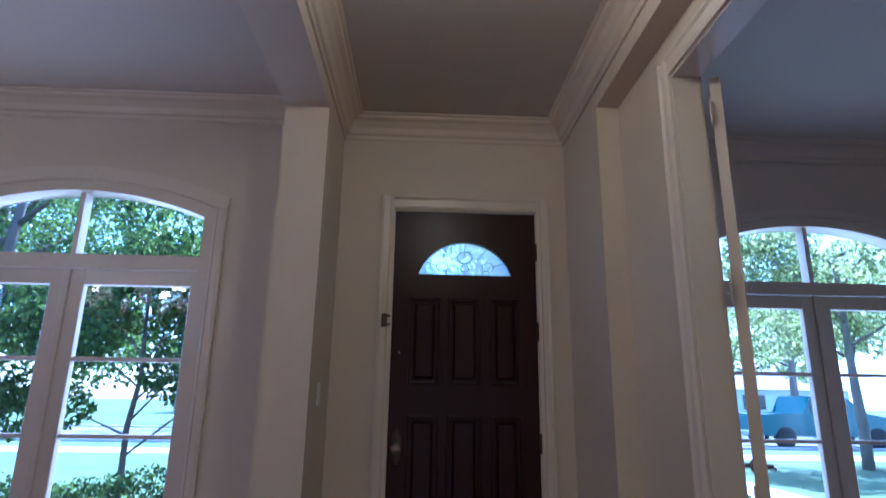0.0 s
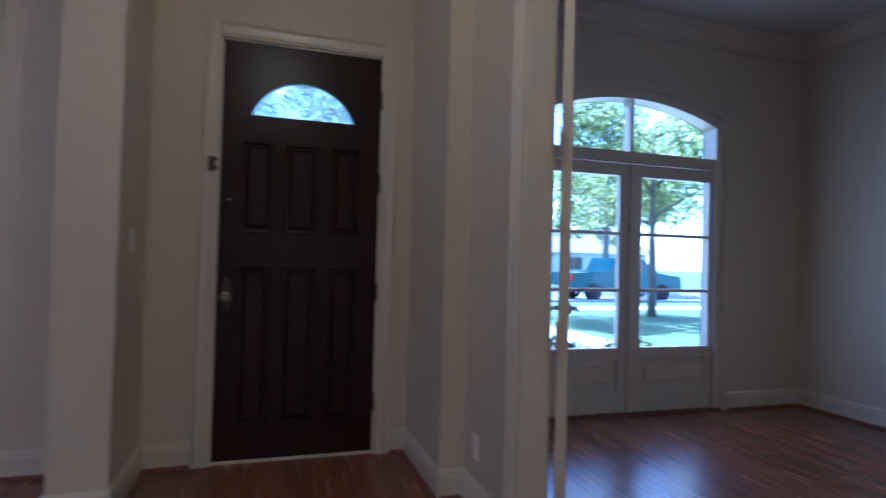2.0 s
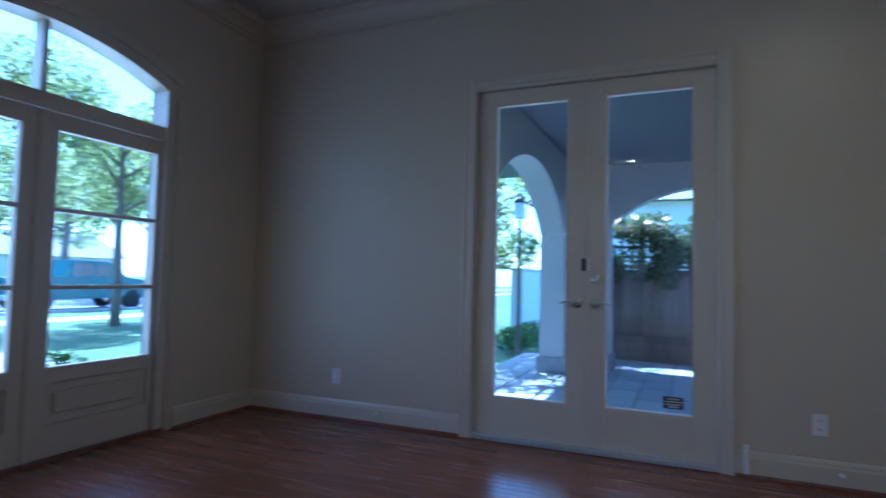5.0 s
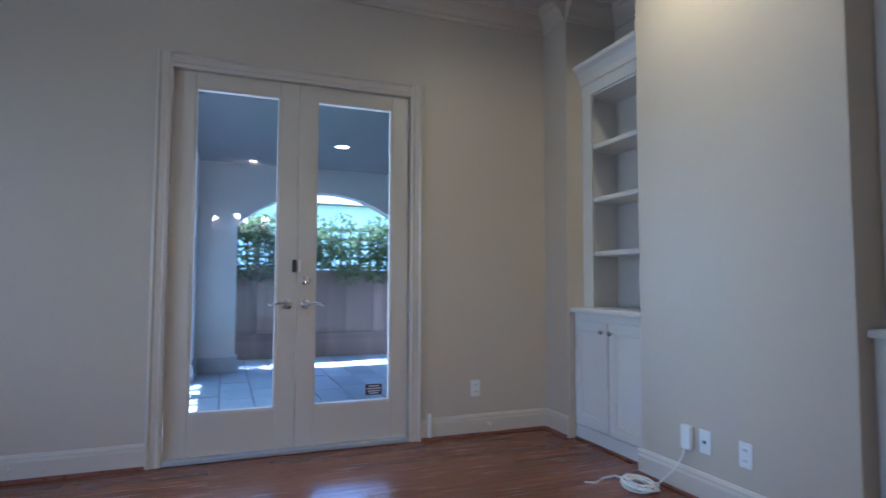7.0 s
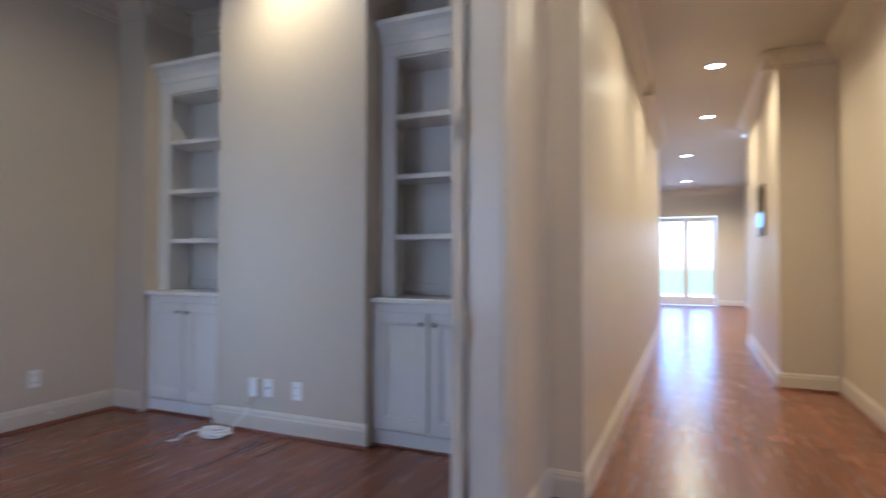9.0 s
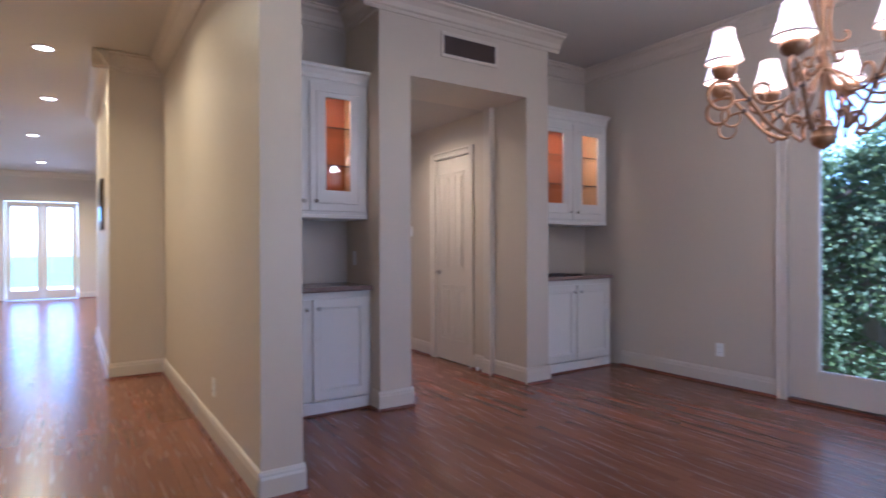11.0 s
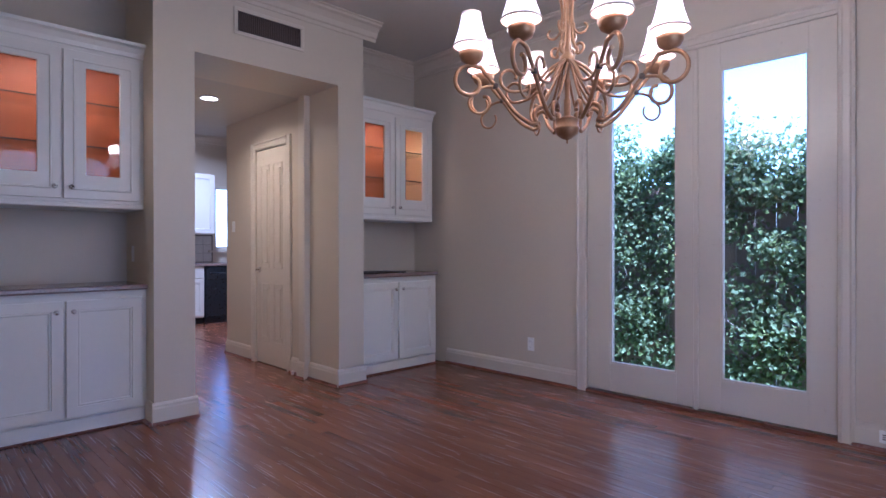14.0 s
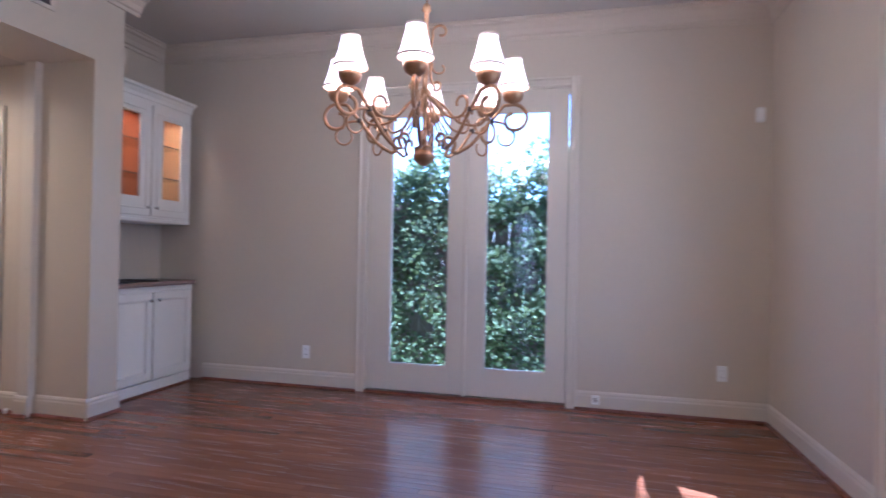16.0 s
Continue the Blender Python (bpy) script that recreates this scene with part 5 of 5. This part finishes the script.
ground("ground_bed", boxes((-4.2, 4.9, 4.12, 6.2, GZ - 0.1, GZ + 0.04)), MULCH, "dark mulched planting bed under the front windows")
ground("floor_terrace", boxes((-1.0, 5.0, -20.0, -13.78, GZ, -0.06)), CONCRETE, "pale back terrace")


def leaf_mass(name, mat, centres, count, size, parent, seed, label="", flat=0.6):
    """Many small leaves scattered in and on clumps: (x, y, z, radius)."""
    r = np.random.RandomState(seed)
    c = np.array(centres, dtype=float)
    weight = c[:, 3] ** 2
    pick = r.choice(len(c), count, p=weight / weight.sum())
    d = r.normal(size=(count, 3))
    d /= np.linalg.norm(d, axis=1)[:, None]
    rad = r.uniform(0.35, 1.0, count) ** 0.5
    p = c[pick, :3] + d * (rad * c[pick, 3])[:, None] * np.array([1, 1, 0.8])
    a = r.normal(size=(count, 3)) + np.array([0, 0, -0.3])
    a /= np.linalg.norm(a, axis=1)[:, None]
    b = np.cross(a, r.normal(size=(count, 3)))
    b /= np.linalg.norm(b, axis=1)[:, None]
    s = r.uniform(0.6, 1.3, count)[:, None] * size
    tip, side = a * s, b * s * flat * 0.5
    n2 = np.cross(a, b) * s * 0.12
    verts = np.stack([p - tip * 0.5, p + side + n2, p + tip * 0.5, p - side + n2], axis=1).reshape(-1, 3)
    me = bpy.data.meshes.new(name)
    faces = np.arange(count * 4).reshape(-1, 4)
    me.from_pydata(verts.tolist(), [], faces.tolist())
    me.materials.append(mat)
    ob = new(name, me)
    ob.parent = parent
    return tagged(ob, label)


def tree(x, y, height, trunk_r, crown, leaves, size, seed, mat, label, lean=0.0, fork=0.4):
    r = random.Random(seed)
    t = thing("tree", x, y, GZ, label, "tree")
    bm = bmesh.new()
    top = height * 0.8
    sweep(bm, [(lean * k / 6 + r.uniform(-0.04, 0.04), r.uniform(-0.04, 0.04), top * k / 6 - (0.1 if k == 0 else 0)) for k in range(7)], trunk_r, 9, taper=trunk_r * 0.35)
    part("trunk", bm, BARK, t)
    centres = []
    for k in range(11):
        a = k * 2.4 + r.random()
        z0 = height * (fork + 0.045 * k)
        reach = crown * r.uniform(0.5, 0.95)
        p1 = Vector((lean * z0 / top, 0, z0))
        p3 = p1 + Vector((math.cos(a) * reach, math.sin(a) * reach, height * r.uniform(0.05, 0.25)))
        p2 = (p1 + p3) / 2 + Vector((0, 0, height * 0.04))
        bm = sweep(bmesh.new(), [p1, p2, p3], trunk_r * 0.35, 6, taper=trunk_r * 0.1)
        part("limb", bm, BARK, t)
        for q, f in ((p2, 0.75), (p3, 1.0), (p3 + Vector((r.uniform(-1, 1), r.uniform(-1, 1), r.uniform(-0.2, 1))) * crown * 0.3, 0.8)):
            centres.append((*q, crown * 0.30 * f * r.uniform(0.75, 1.25)))
    leaf_mass("crown", mat, centres, leaves, size, t, seed, flat=0.55)
    return t


def clump(name, x, y, z, centres, count, size, seed, mat, label, category):
    t = thing(name, x, y, z, label, category)
    leaf_mass("foliage", mat, centres, count, size, t, seed)
    bm = bmesh.new()
    for c in centres[::2]:
        sweep(bm, [(c[0], c[1], 0), (c[0] * 0.98, c[1], c[2] * 0.6), (c[0], c[1], c[2])], 0.015, 5, taper=0.006)
    part("stem", bm, BARK, t)
    return t


tree(-5.3, 8.0, 6.4, 0.13, 2.5, 26000, 0.095, 3, LEAF, "broad-leaved evergreen tree with dark glossy leaves by the window", fork=0.16)
tree(-3.1, 7.6, 4.6, 0.045, 1.7, 20000, 0.085, 4, LEAF, "slender young evergreen tree with small glossy leaves", fork=0.2)
tree(-1.1, 9.6, 6.0, 0.09, 2.3, 22000, 0.10, 8, LEAF, "broad-leaved evergreen tree with dark glossy leaves", fork=0.16)
tree(-7.4, 10.5, 7.4, 0.24, 2.8, 18000, 0.11, 5, LEAF, "old evergreen tree with a thick dark trunk", fork=0.3)
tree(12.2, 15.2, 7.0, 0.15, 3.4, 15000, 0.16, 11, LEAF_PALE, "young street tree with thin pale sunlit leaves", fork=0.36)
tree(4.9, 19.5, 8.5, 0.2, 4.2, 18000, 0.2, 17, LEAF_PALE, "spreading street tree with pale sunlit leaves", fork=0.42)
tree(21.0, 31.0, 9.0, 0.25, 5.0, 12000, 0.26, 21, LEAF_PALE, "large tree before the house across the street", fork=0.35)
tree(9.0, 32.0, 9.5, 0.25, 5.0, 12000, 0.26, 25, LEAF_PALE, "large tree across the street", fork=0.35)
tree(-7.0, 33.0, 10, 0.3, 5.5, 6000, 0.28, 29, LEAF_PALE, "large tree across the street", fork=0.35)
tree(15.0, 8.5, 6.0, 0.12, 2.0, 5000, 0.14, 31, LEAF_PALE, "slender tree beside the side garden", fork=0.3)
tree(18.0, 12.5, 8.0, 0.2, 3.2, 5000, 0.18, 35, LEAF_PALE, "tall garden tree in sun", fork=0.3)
# Oak added so its crown keeps sun off the study floor; trunk hidden.
tree(3.25, 7.4, 9.5, 0.2, 3.5, 32000, 0.2, 45, LEAF_PALE, "tall spreading oak added in the front yard to shade the study", fork=0.5)
# Added tree, trunk out of sight, whose crown shades the porch paving.
tree(9.0, 6.1, 7.2, 0.12, 2.9, 16000, 0.15, 47, LEAF_PALE, "leafy tree added beside the porch to shade its paving", fork=0.3)
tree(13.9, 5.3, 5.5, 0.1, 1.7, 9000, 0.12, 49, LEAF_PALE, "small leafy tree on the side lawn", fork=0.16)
clump("hedge", -1.9, 5.2, GZ, [(-1.9 + 0.35 * i, 0.12 * math.sin(i * 2.1), 0.68 + 0.08 * math.sin(i * 1.3), 0.42) for i in range(12)], 15000, 0.05, 41, LEAF, "clipped dark green hedge below the window", "hedge")
clump("hedge", 3.2, 5.5, GZ, [(-1.1 + 0.33 * i, 0.1 * math.sin(i * 2.7), 0.5 + 0.08 * math.sin(i * 1.9), 0.36) for i in range(8)], 6000, 0.06, 43, LEAF, "low green shrubs below the study window", "hedge")


def house(x, y, w, d, h, label, windows):
    t = thing("house", x, y, GZ, label, "house")
    part("wall", boxes((-w / 2, w / 2, 0, d, 0, h)), HOUSE_PAINT, t)
    bm = bmesh.new()
    prism(bm, [(-0.6, h), (d + 0.6, h), (d / 2, h + 2.3)], "x", -w / 2 - 0.6, w / 2 + 0.6)
    part("roof", bm, ROOF, t)
    for wx, ww in windows:
        wn2 = part("window", boxes((wx - ww / 2, wx + ww / 2, -0.06, 0.02, 0.9, 2.3), bevel=0.01), TRIM, t)
        part("glass", boxes((wx - ww / 2 + 0.08, wx - 0.03, -0.075, -0.05, 0.98, 2.22), (wx + 0.03, wx + ww / 2 - 0.08, -0.075, -0.05, 0.98, 2.22)), CAR_GLASS, wn2)
    part("door", boxes((-0.5, 0.5, -0.06, 0.02, 0.05, 2.15, 0.01)), DOORWOOD, t)
    return t


house(27.0, 52.0, 26.0, 9.0, 2.7, "low white house across the street with dark windows", [(-10, 2.0), (-6.5, 1.6), (-3, 2.0), (4, 2.2), (8, 1.6), (11, 1.6)])
house(-9.0, 50.0, 22.0, 9.0, 2.9, "low pale house across the street", [(-8, 2.0), (-4, 2.0), (4, 2.0), (8, 2.0)])

# pickup on the street
tk = thing("pickup_truck", 15.8, 22.3, GZ + 0.006, "blue-green pickup truck parked at the kerb", "truck")
bm = bmesh.new()
prism(bm, [(-2.8, 0.45), (2.75, 0.45), (2.8, 0.75), (2.72, 1.12), (1.45, 1.22), (0.75, 1.85), (-0.75, 1.88), (-0.98, 1.22), (-2.8, 1.20)], "y", -0.95, 0.95)
bmesh.ops.bevel(bm, geom=bm.edges[:], offset=0.05, segments=2, affect="EDGES")
part("body", bm, CAR_PAINT, tk)
part("side_window", boxes((-0.72, -0.02, -0.965, -0.94, 1.28, 1.76, 0.01)), CAR_GLASS, tk)
part("side_window", boxes((0.05, 0.72, -0.965, -0.94, 1.28, 1.72, 0.01)), CAR_GLASS, tk)
part("bumper", boxes((-2.95, -2.75, -0.9, 0.9, 0.42, 0.62, 0.03)), CHROME, tk)
part("bumper", boxes((2.72, 2.92, -0.9, 0.9, 0.42, 0.62, 0.03)), CHROME, tk)
part("tail_light", boxes((-2.84, -2.74, -0.97, -0.8, 0.85, 1.12, 0.01)), TAIL, tk)
for x in (-1.75, 1.75):
    for s in (-1, 1):
        b2 = lathe(bmesh.new(), [(0.22, -0.12), (0.36, -0.12), (0.39, -0.08), (0.39, 0.08), (0.36, 0.12), (0.22, 0.12)], segs=24)
        bmesh.ops.transform(b2, matrix=pose(x, s * 0.86, 0.39, 90), verts=b2.verts[:])
        wh = part("wheel", b2, RUBBER, tk)
        b2 = lathe(bmesh.new(), [(0.22, -0.05), (0.2, 0.125), (0.05, 0.13), (0.001, 0.13)], segs=16)
        bmesh.ops.transform(b2, matrix=pose(x, s * 0.86, 0.39, 90 * s), verts=b2.verts[:])
        part("rim", b2, CHROME, wh)

# ---- covered porch beside the study ----
PX, PY = 8.75, 2.0
bm = bmesh.new()
arch_header(bm, "y", PY, PY + 0.3, 6.65, 1.48, 1.62, 0.62, 2.75)
box(bm, 8.13, PX + 0.45, PY, PY + 0.3, -0.05, 2.75)
setting("wall_porch_front", bm, STUCCO, "stucco porch wall with a wide round arch")
bm = bmesh.new()
arch_header(bm, "x", PX, PX + 0.2, 0.44, 1.10, 1.78, 0.46, 2.75)
box(bm, PX, PX + 0.2, 1.54, PY, -0.05, 2.75)
box(bm, PX, PX + 0.2, -2.65, -0.66, -0.05, 2.75)
setting("wall_porch_side", bm, STUCCO, "stucco porch wall with a low arch towards the fence")
setting("wall_porch_plinth", boxes((8.10, 8.13, PY - 0.03, PY + 0.33, -0.05, 0.15), (8.13, PX - 0.03, PY - 0.03, PY, -0.05, 0.15), (PX - 0.03, PX, 1.51, PY - 0.03, -0.05, 0.15), (PX - 0.03, PX + 0.23, 1.51, 1.54, -0.05, 0.15), (PX - 0.03, PX, -2.65, -0.66, -0.05, 0.15)), STONE, "grey stone plinth at the foot of the porch piers")
setting("wall_porch_back", boxes((5.15, PX + 0.45, -2.8, -2.65, -0.05, 2.75)), STUCCO, "stucco end wall of the porch")
setting("wall_house_east", boxes((5.15, 5.17, -2.65, 0.40, -0.05, 2.75), (5.15, 5.17, 2.1, 4.1, -0.05, 2.9)), STUCCO, "outer stucco face of the house")
# Ceiling and roof overshoot the arch wall, extra length added to shade the paving.
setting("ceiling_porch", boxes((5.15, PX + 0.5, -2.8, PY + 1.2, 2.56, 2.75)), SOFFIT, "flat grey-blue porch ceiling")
setting("roof_porch", boxes((5.0, PX + 0.6, -2.9, PY + 1.3, 2.76, 2.9)), ROOF, "flat porch roof edge, lengthened to shade the paving")
can_light(7.4, 0.5, 2.56)
fence = thing("garden_fence", 9.9, 0, GZ, "weathered cedar board fence with a lattice top and ivy", "fence")
part("rail", boxes((-0.02, 0.02, -9, 2.6, 1.62, 1.70), (-0.03, 0.02, -9, 2.6, 0.66, 0.76)), FENCE, fence)
part("kickboard", boxes((-0.01, 0.03, -9, 2.6, 0, 0.66)), FENCE, fence)
bd = done(boxes((0.0, 0.02, -0.071, 0.071, 0.76, 1.62)), "board", FENCE)
for k in range(80):
    o = new("board", bd)
    o.parent = fence
    o.location = (0, -8.93 + 0.144 * k, 0)
bm = bmesh.new()
for k in range(77):
    box(bm, -0.004, 0.004, -9 + 0.15 * k, -9 + 0.15 * k + 0.04, 1.70, 2.36)
for k in range(5):
    box(bm, 0.004, 0.012, -9, 2.6, 1.72 + 0.145 * k, 1.76 + 0.145 * k)
part("lattice", bm, FENCE, fence)
for k in range(5):
    part("post", boxes((0.03, 0.12, -8.8 + 2.5 * k, -8.71 + 2.5 * k, 0, 2.42)), FENCE, fence)
rv = np.random.RandomState(6)
iv = thing("ivy", 9.82, 0, GZ, "dark green ivy climbing over the garden fence", "ivy")
leaf_mass("foliage", IVY, [(-0.04, -6 + 8.4 * rv.rand(), 1.55 + 0.85 * rv.rand(), 0.22) for _ in range(170)], 26000, 0.055, iv, 51, flat=0.85)
house2 = house(24.0, -4.0, 12.0, 8.0, 4.6, "pale neighbouring house beyond the fence", [(-3.5, 1.2), (-1.8, 1.2), (3, 1.2)])
house2.matrix_world = pose(24, 0, GZ, 0, 0, -90)
gw = thing("garden_wall", 14.6, 4.4, GZ, "low pale stucco garden wall", "wall")
part("wall", boxes((0.5, 4.6, 0, 0.3, 0, 1.75)), HOUSE_PAINT, gw)
part("coping", boxes((0.45, 4.65, -0.04, 0.34, 1.75, 1.82, 0.01)), STUCCO, gw)
lpost = thing("lamp_post", 11.5, 3.5, GZ, "slim dark garden lamp post with a lantern", "lamp post")
part("pole", lathe(bmesh.new(), [(0.09, 0), (0.09, 0.06), (0.035, 0.12), (0.028, 2.6), (0.04, 2.64)], segs=12), BRONZE, lpost)
part("lantern", boxes((-0.09, 0.09, -0.09, 0.09, 2.66, 2.95, 0.01)), PLASTIC, lpost, "pale lantern glass")
part("cap", lathe(bmesh.new(), [(0.14, 2.95), (0.06, 3.05), (0.01, 3.1)], segs=8), BRONZE, lpost)
clump("shrub", 13.4, 4.0, GZ, [(-0.9 + 0.45 * i, 0, 0.3, 0.32) for i in range(6)], 2500, 0.07, 61, LEAF, "low green shrubs by the side wall", "shrub")

# ivy fence outside the dining room
f2 = thing("board_fence", -6.45, 0, GZ, "tall dark board fence behind the ivy", "fence")
bd2 = done(boxes((-0.02, 0.0, -0.09, 0.09, 0, 2.3)), "board", FENCE)
for k in range(60):
    o = new("board", bd2)
    o.parent = f2
    o.location = (0, -4.5 + 0.186 * k, 0)
part("rail", boxes((0.0, 0.04, -4.6, 6.6, 0.5, 0.6), (0.0, 0.04, -4.6, 6.6, 2.1, 2.2)), FENCE, f2)
iv2 = thing("ivy", -6.3, 0, GZ, "thick sunlit green vine covering the side fence", "ivy")
leaf_mass("foliage", IVY, [(0.05 + 0.1 * rv.rand(), -3.5 + 8.5 * rv.rand(), 0.05 + 2.8 * rv.rand() ** 0.9, 0.24) for _ in range(520)], 62000, 0.056, iv2, 53, flat=0.8)
leaf_mass("top_foliage", IVY, [(0.02 + 0.15 * rv.rand(), -3.5 + 8.5 * rv.rand(), 2.15 + 0.45 * rv.rand(), 0.2) for _ in range(130)], 17000, 0.05, iv2, 55, flat=0.8)
leaf_mass("bright_foliage", IVY, [(0.2, -3.5 + 8.5 * rv.rand(), 0.4 + 2.6 * rv.rand(), 0.16) for _ in range(220)], 4000, 0.045, iv2, 54, flat=0.8)
bm = bmesh.new()
rr = random.Random(9)
for k in range(70):
    y, z = rr.uniform(-3, 5), rr.uniform(0.2, 2.4)
    sweep(bm, [(0.05 + 0.1 * rr.random(), y, z), (0.2 + 0.06 * rr.random(), y + rr.uniform(-0.3, 0.3), z + 0.25), (0.1, y + rr.uniform(-0.5, 0.5), z + 0.5)], 0.006, 5, taper=0.003)
part("vine", bm, BARK, iv2)

# ---- floors, plank by plank ----
PW = 0.0605


def plank_mesh(L, w=PW):
    g, c, h = 0.0003, 0.0004, 0.0
    x0, x1, y0, y1 = -w / 2 + g, w / 2 - g, -L / 2 + g, L / 2 - g
    v = [(x0, y0, -0.006), (x1, y0, -0.006), (x1, y1, -0.006), (x0, y1, -0.006), (x0 + c, y0 + c, h), (x1 - c, y0 + c, h), (x1 - c, y1 - c, h), (x0 + c, y1 - c, h)]
    return v, [(4, 5, 6, 7), (0, 1, 5, 4), (1, 2, 6, 5), (2, 3, 7, 6), (3, 0, 4, 7)]


floor = setting("floor", boxes((-4.41, 1.60, -1.8, 3.76, -0.12, -0.005), (1.60, 5.14, -1.15, 4.08, -0.12, -0.005), (-6.1, -0.47, -6.7, -1.8, -0.12, -0.005), (-0.47, 1.60, -7.1, -1.8, -0.12, -0.005), (-0.47, 4.35, -13.75, -7.1, -0.12, -0.005)), SEAM, "red-brown stained oak strip floor with a satin finish")
LENGTHS = (0.62, 0.86, 1.05, 1.32, 1.6)
shared = []
for L in LENGTHS:
    me = bpy.data.meshes.new("plank")
    v, f = plank_mesh(L)
    me.from_pydata(v, [], f)
    me.materials.append(OAK)
    shared.append(me)
AREAS = [(-4.21, 1.62, -1.70, 3.56), (1.62, 4.95, -1.0, 3.90), (-0.27, 1.40, -7.1, -1.70), (-3.0, -0.47, -6.5, -1.70), (-6.0, -3.0, -6.5, -3.3), (-0.4, 4.2, -13.6, -7.1)]
fr = random.Random(12)
verts, faces, made = [], [], 0
for ax0, ax1, ay0, ay1 in AREAS:
    n = int(math.ceil((ax1 - ax0) / PW))
    for i in range(n):
        x = ax0 + PW * (i + 0.5)
        y = ay0 - fr.uniform(0, 0.6)
        while y < ay1:
            k = fr.randrange(5)
            L = LENGTHS[k]
            cy = y + L / 2
            if made < 300 and -3.6 < x < -0.6 and -0.9 < cy < 2.9 and y > ay0 and y + L < ay1:
                o = new("plank", shared[k])
                o.parent = floor
                o.location = (x, cy, 0)
                made += 1
            else:
                v, f = plank_mesh(min(y + L, ay1) - max(y, ay0)) if min(y + L, ay1) - max(y, ay0) > 0.02 else (None, None)
                if v:
                    m = (min(y + L, ay1) + max(y, ay0)) / 2
                    b0 = len(verts)
                    verts += [(p[0] + x, p[1] + m, p[2]) for p in v]
                    faces += [tuple(q + b0 for q in face) for face in f]
            y += L
me = bpy.data.meshes.new("strip_flooring")
me.from_pydata(verts, [], faces)
me.materials.append(OAK)
ob = new("strip_flooring", me)
ob.parent = floor
tagged(ob, kind="stuff")

# porch paving
pave = setting("pavement_porch", boxes((5.16, 9.85, -8.0, 2.95, -0.5, -0.055)), GROUT, "grey-blue rectangular stone paving of the porch")
pr = random.Random(3)
y = -4.0
while y < 2.9:
    h = pr.choice((0.30, 0.42, 0.30))
    x = 5.17
    while x < 9.8:
        w = pr.choice((0.45, 0.62, 0.8))
        x1, y1 = min(x + w, 9.84), min(y + h, 2.93)
        if x1 - x > 0.06 and y1 - y > 0.06:
            o = new("paver", done(boxes((x + 0.006, x1 - 0.006, y + 0.006, y1 - 0.006, -0.06, -0.04 + pr.uniform(-0.003, 0.003), 0.004)), "paver", STONE))
            o.parent = pave
        x += w
    y += h
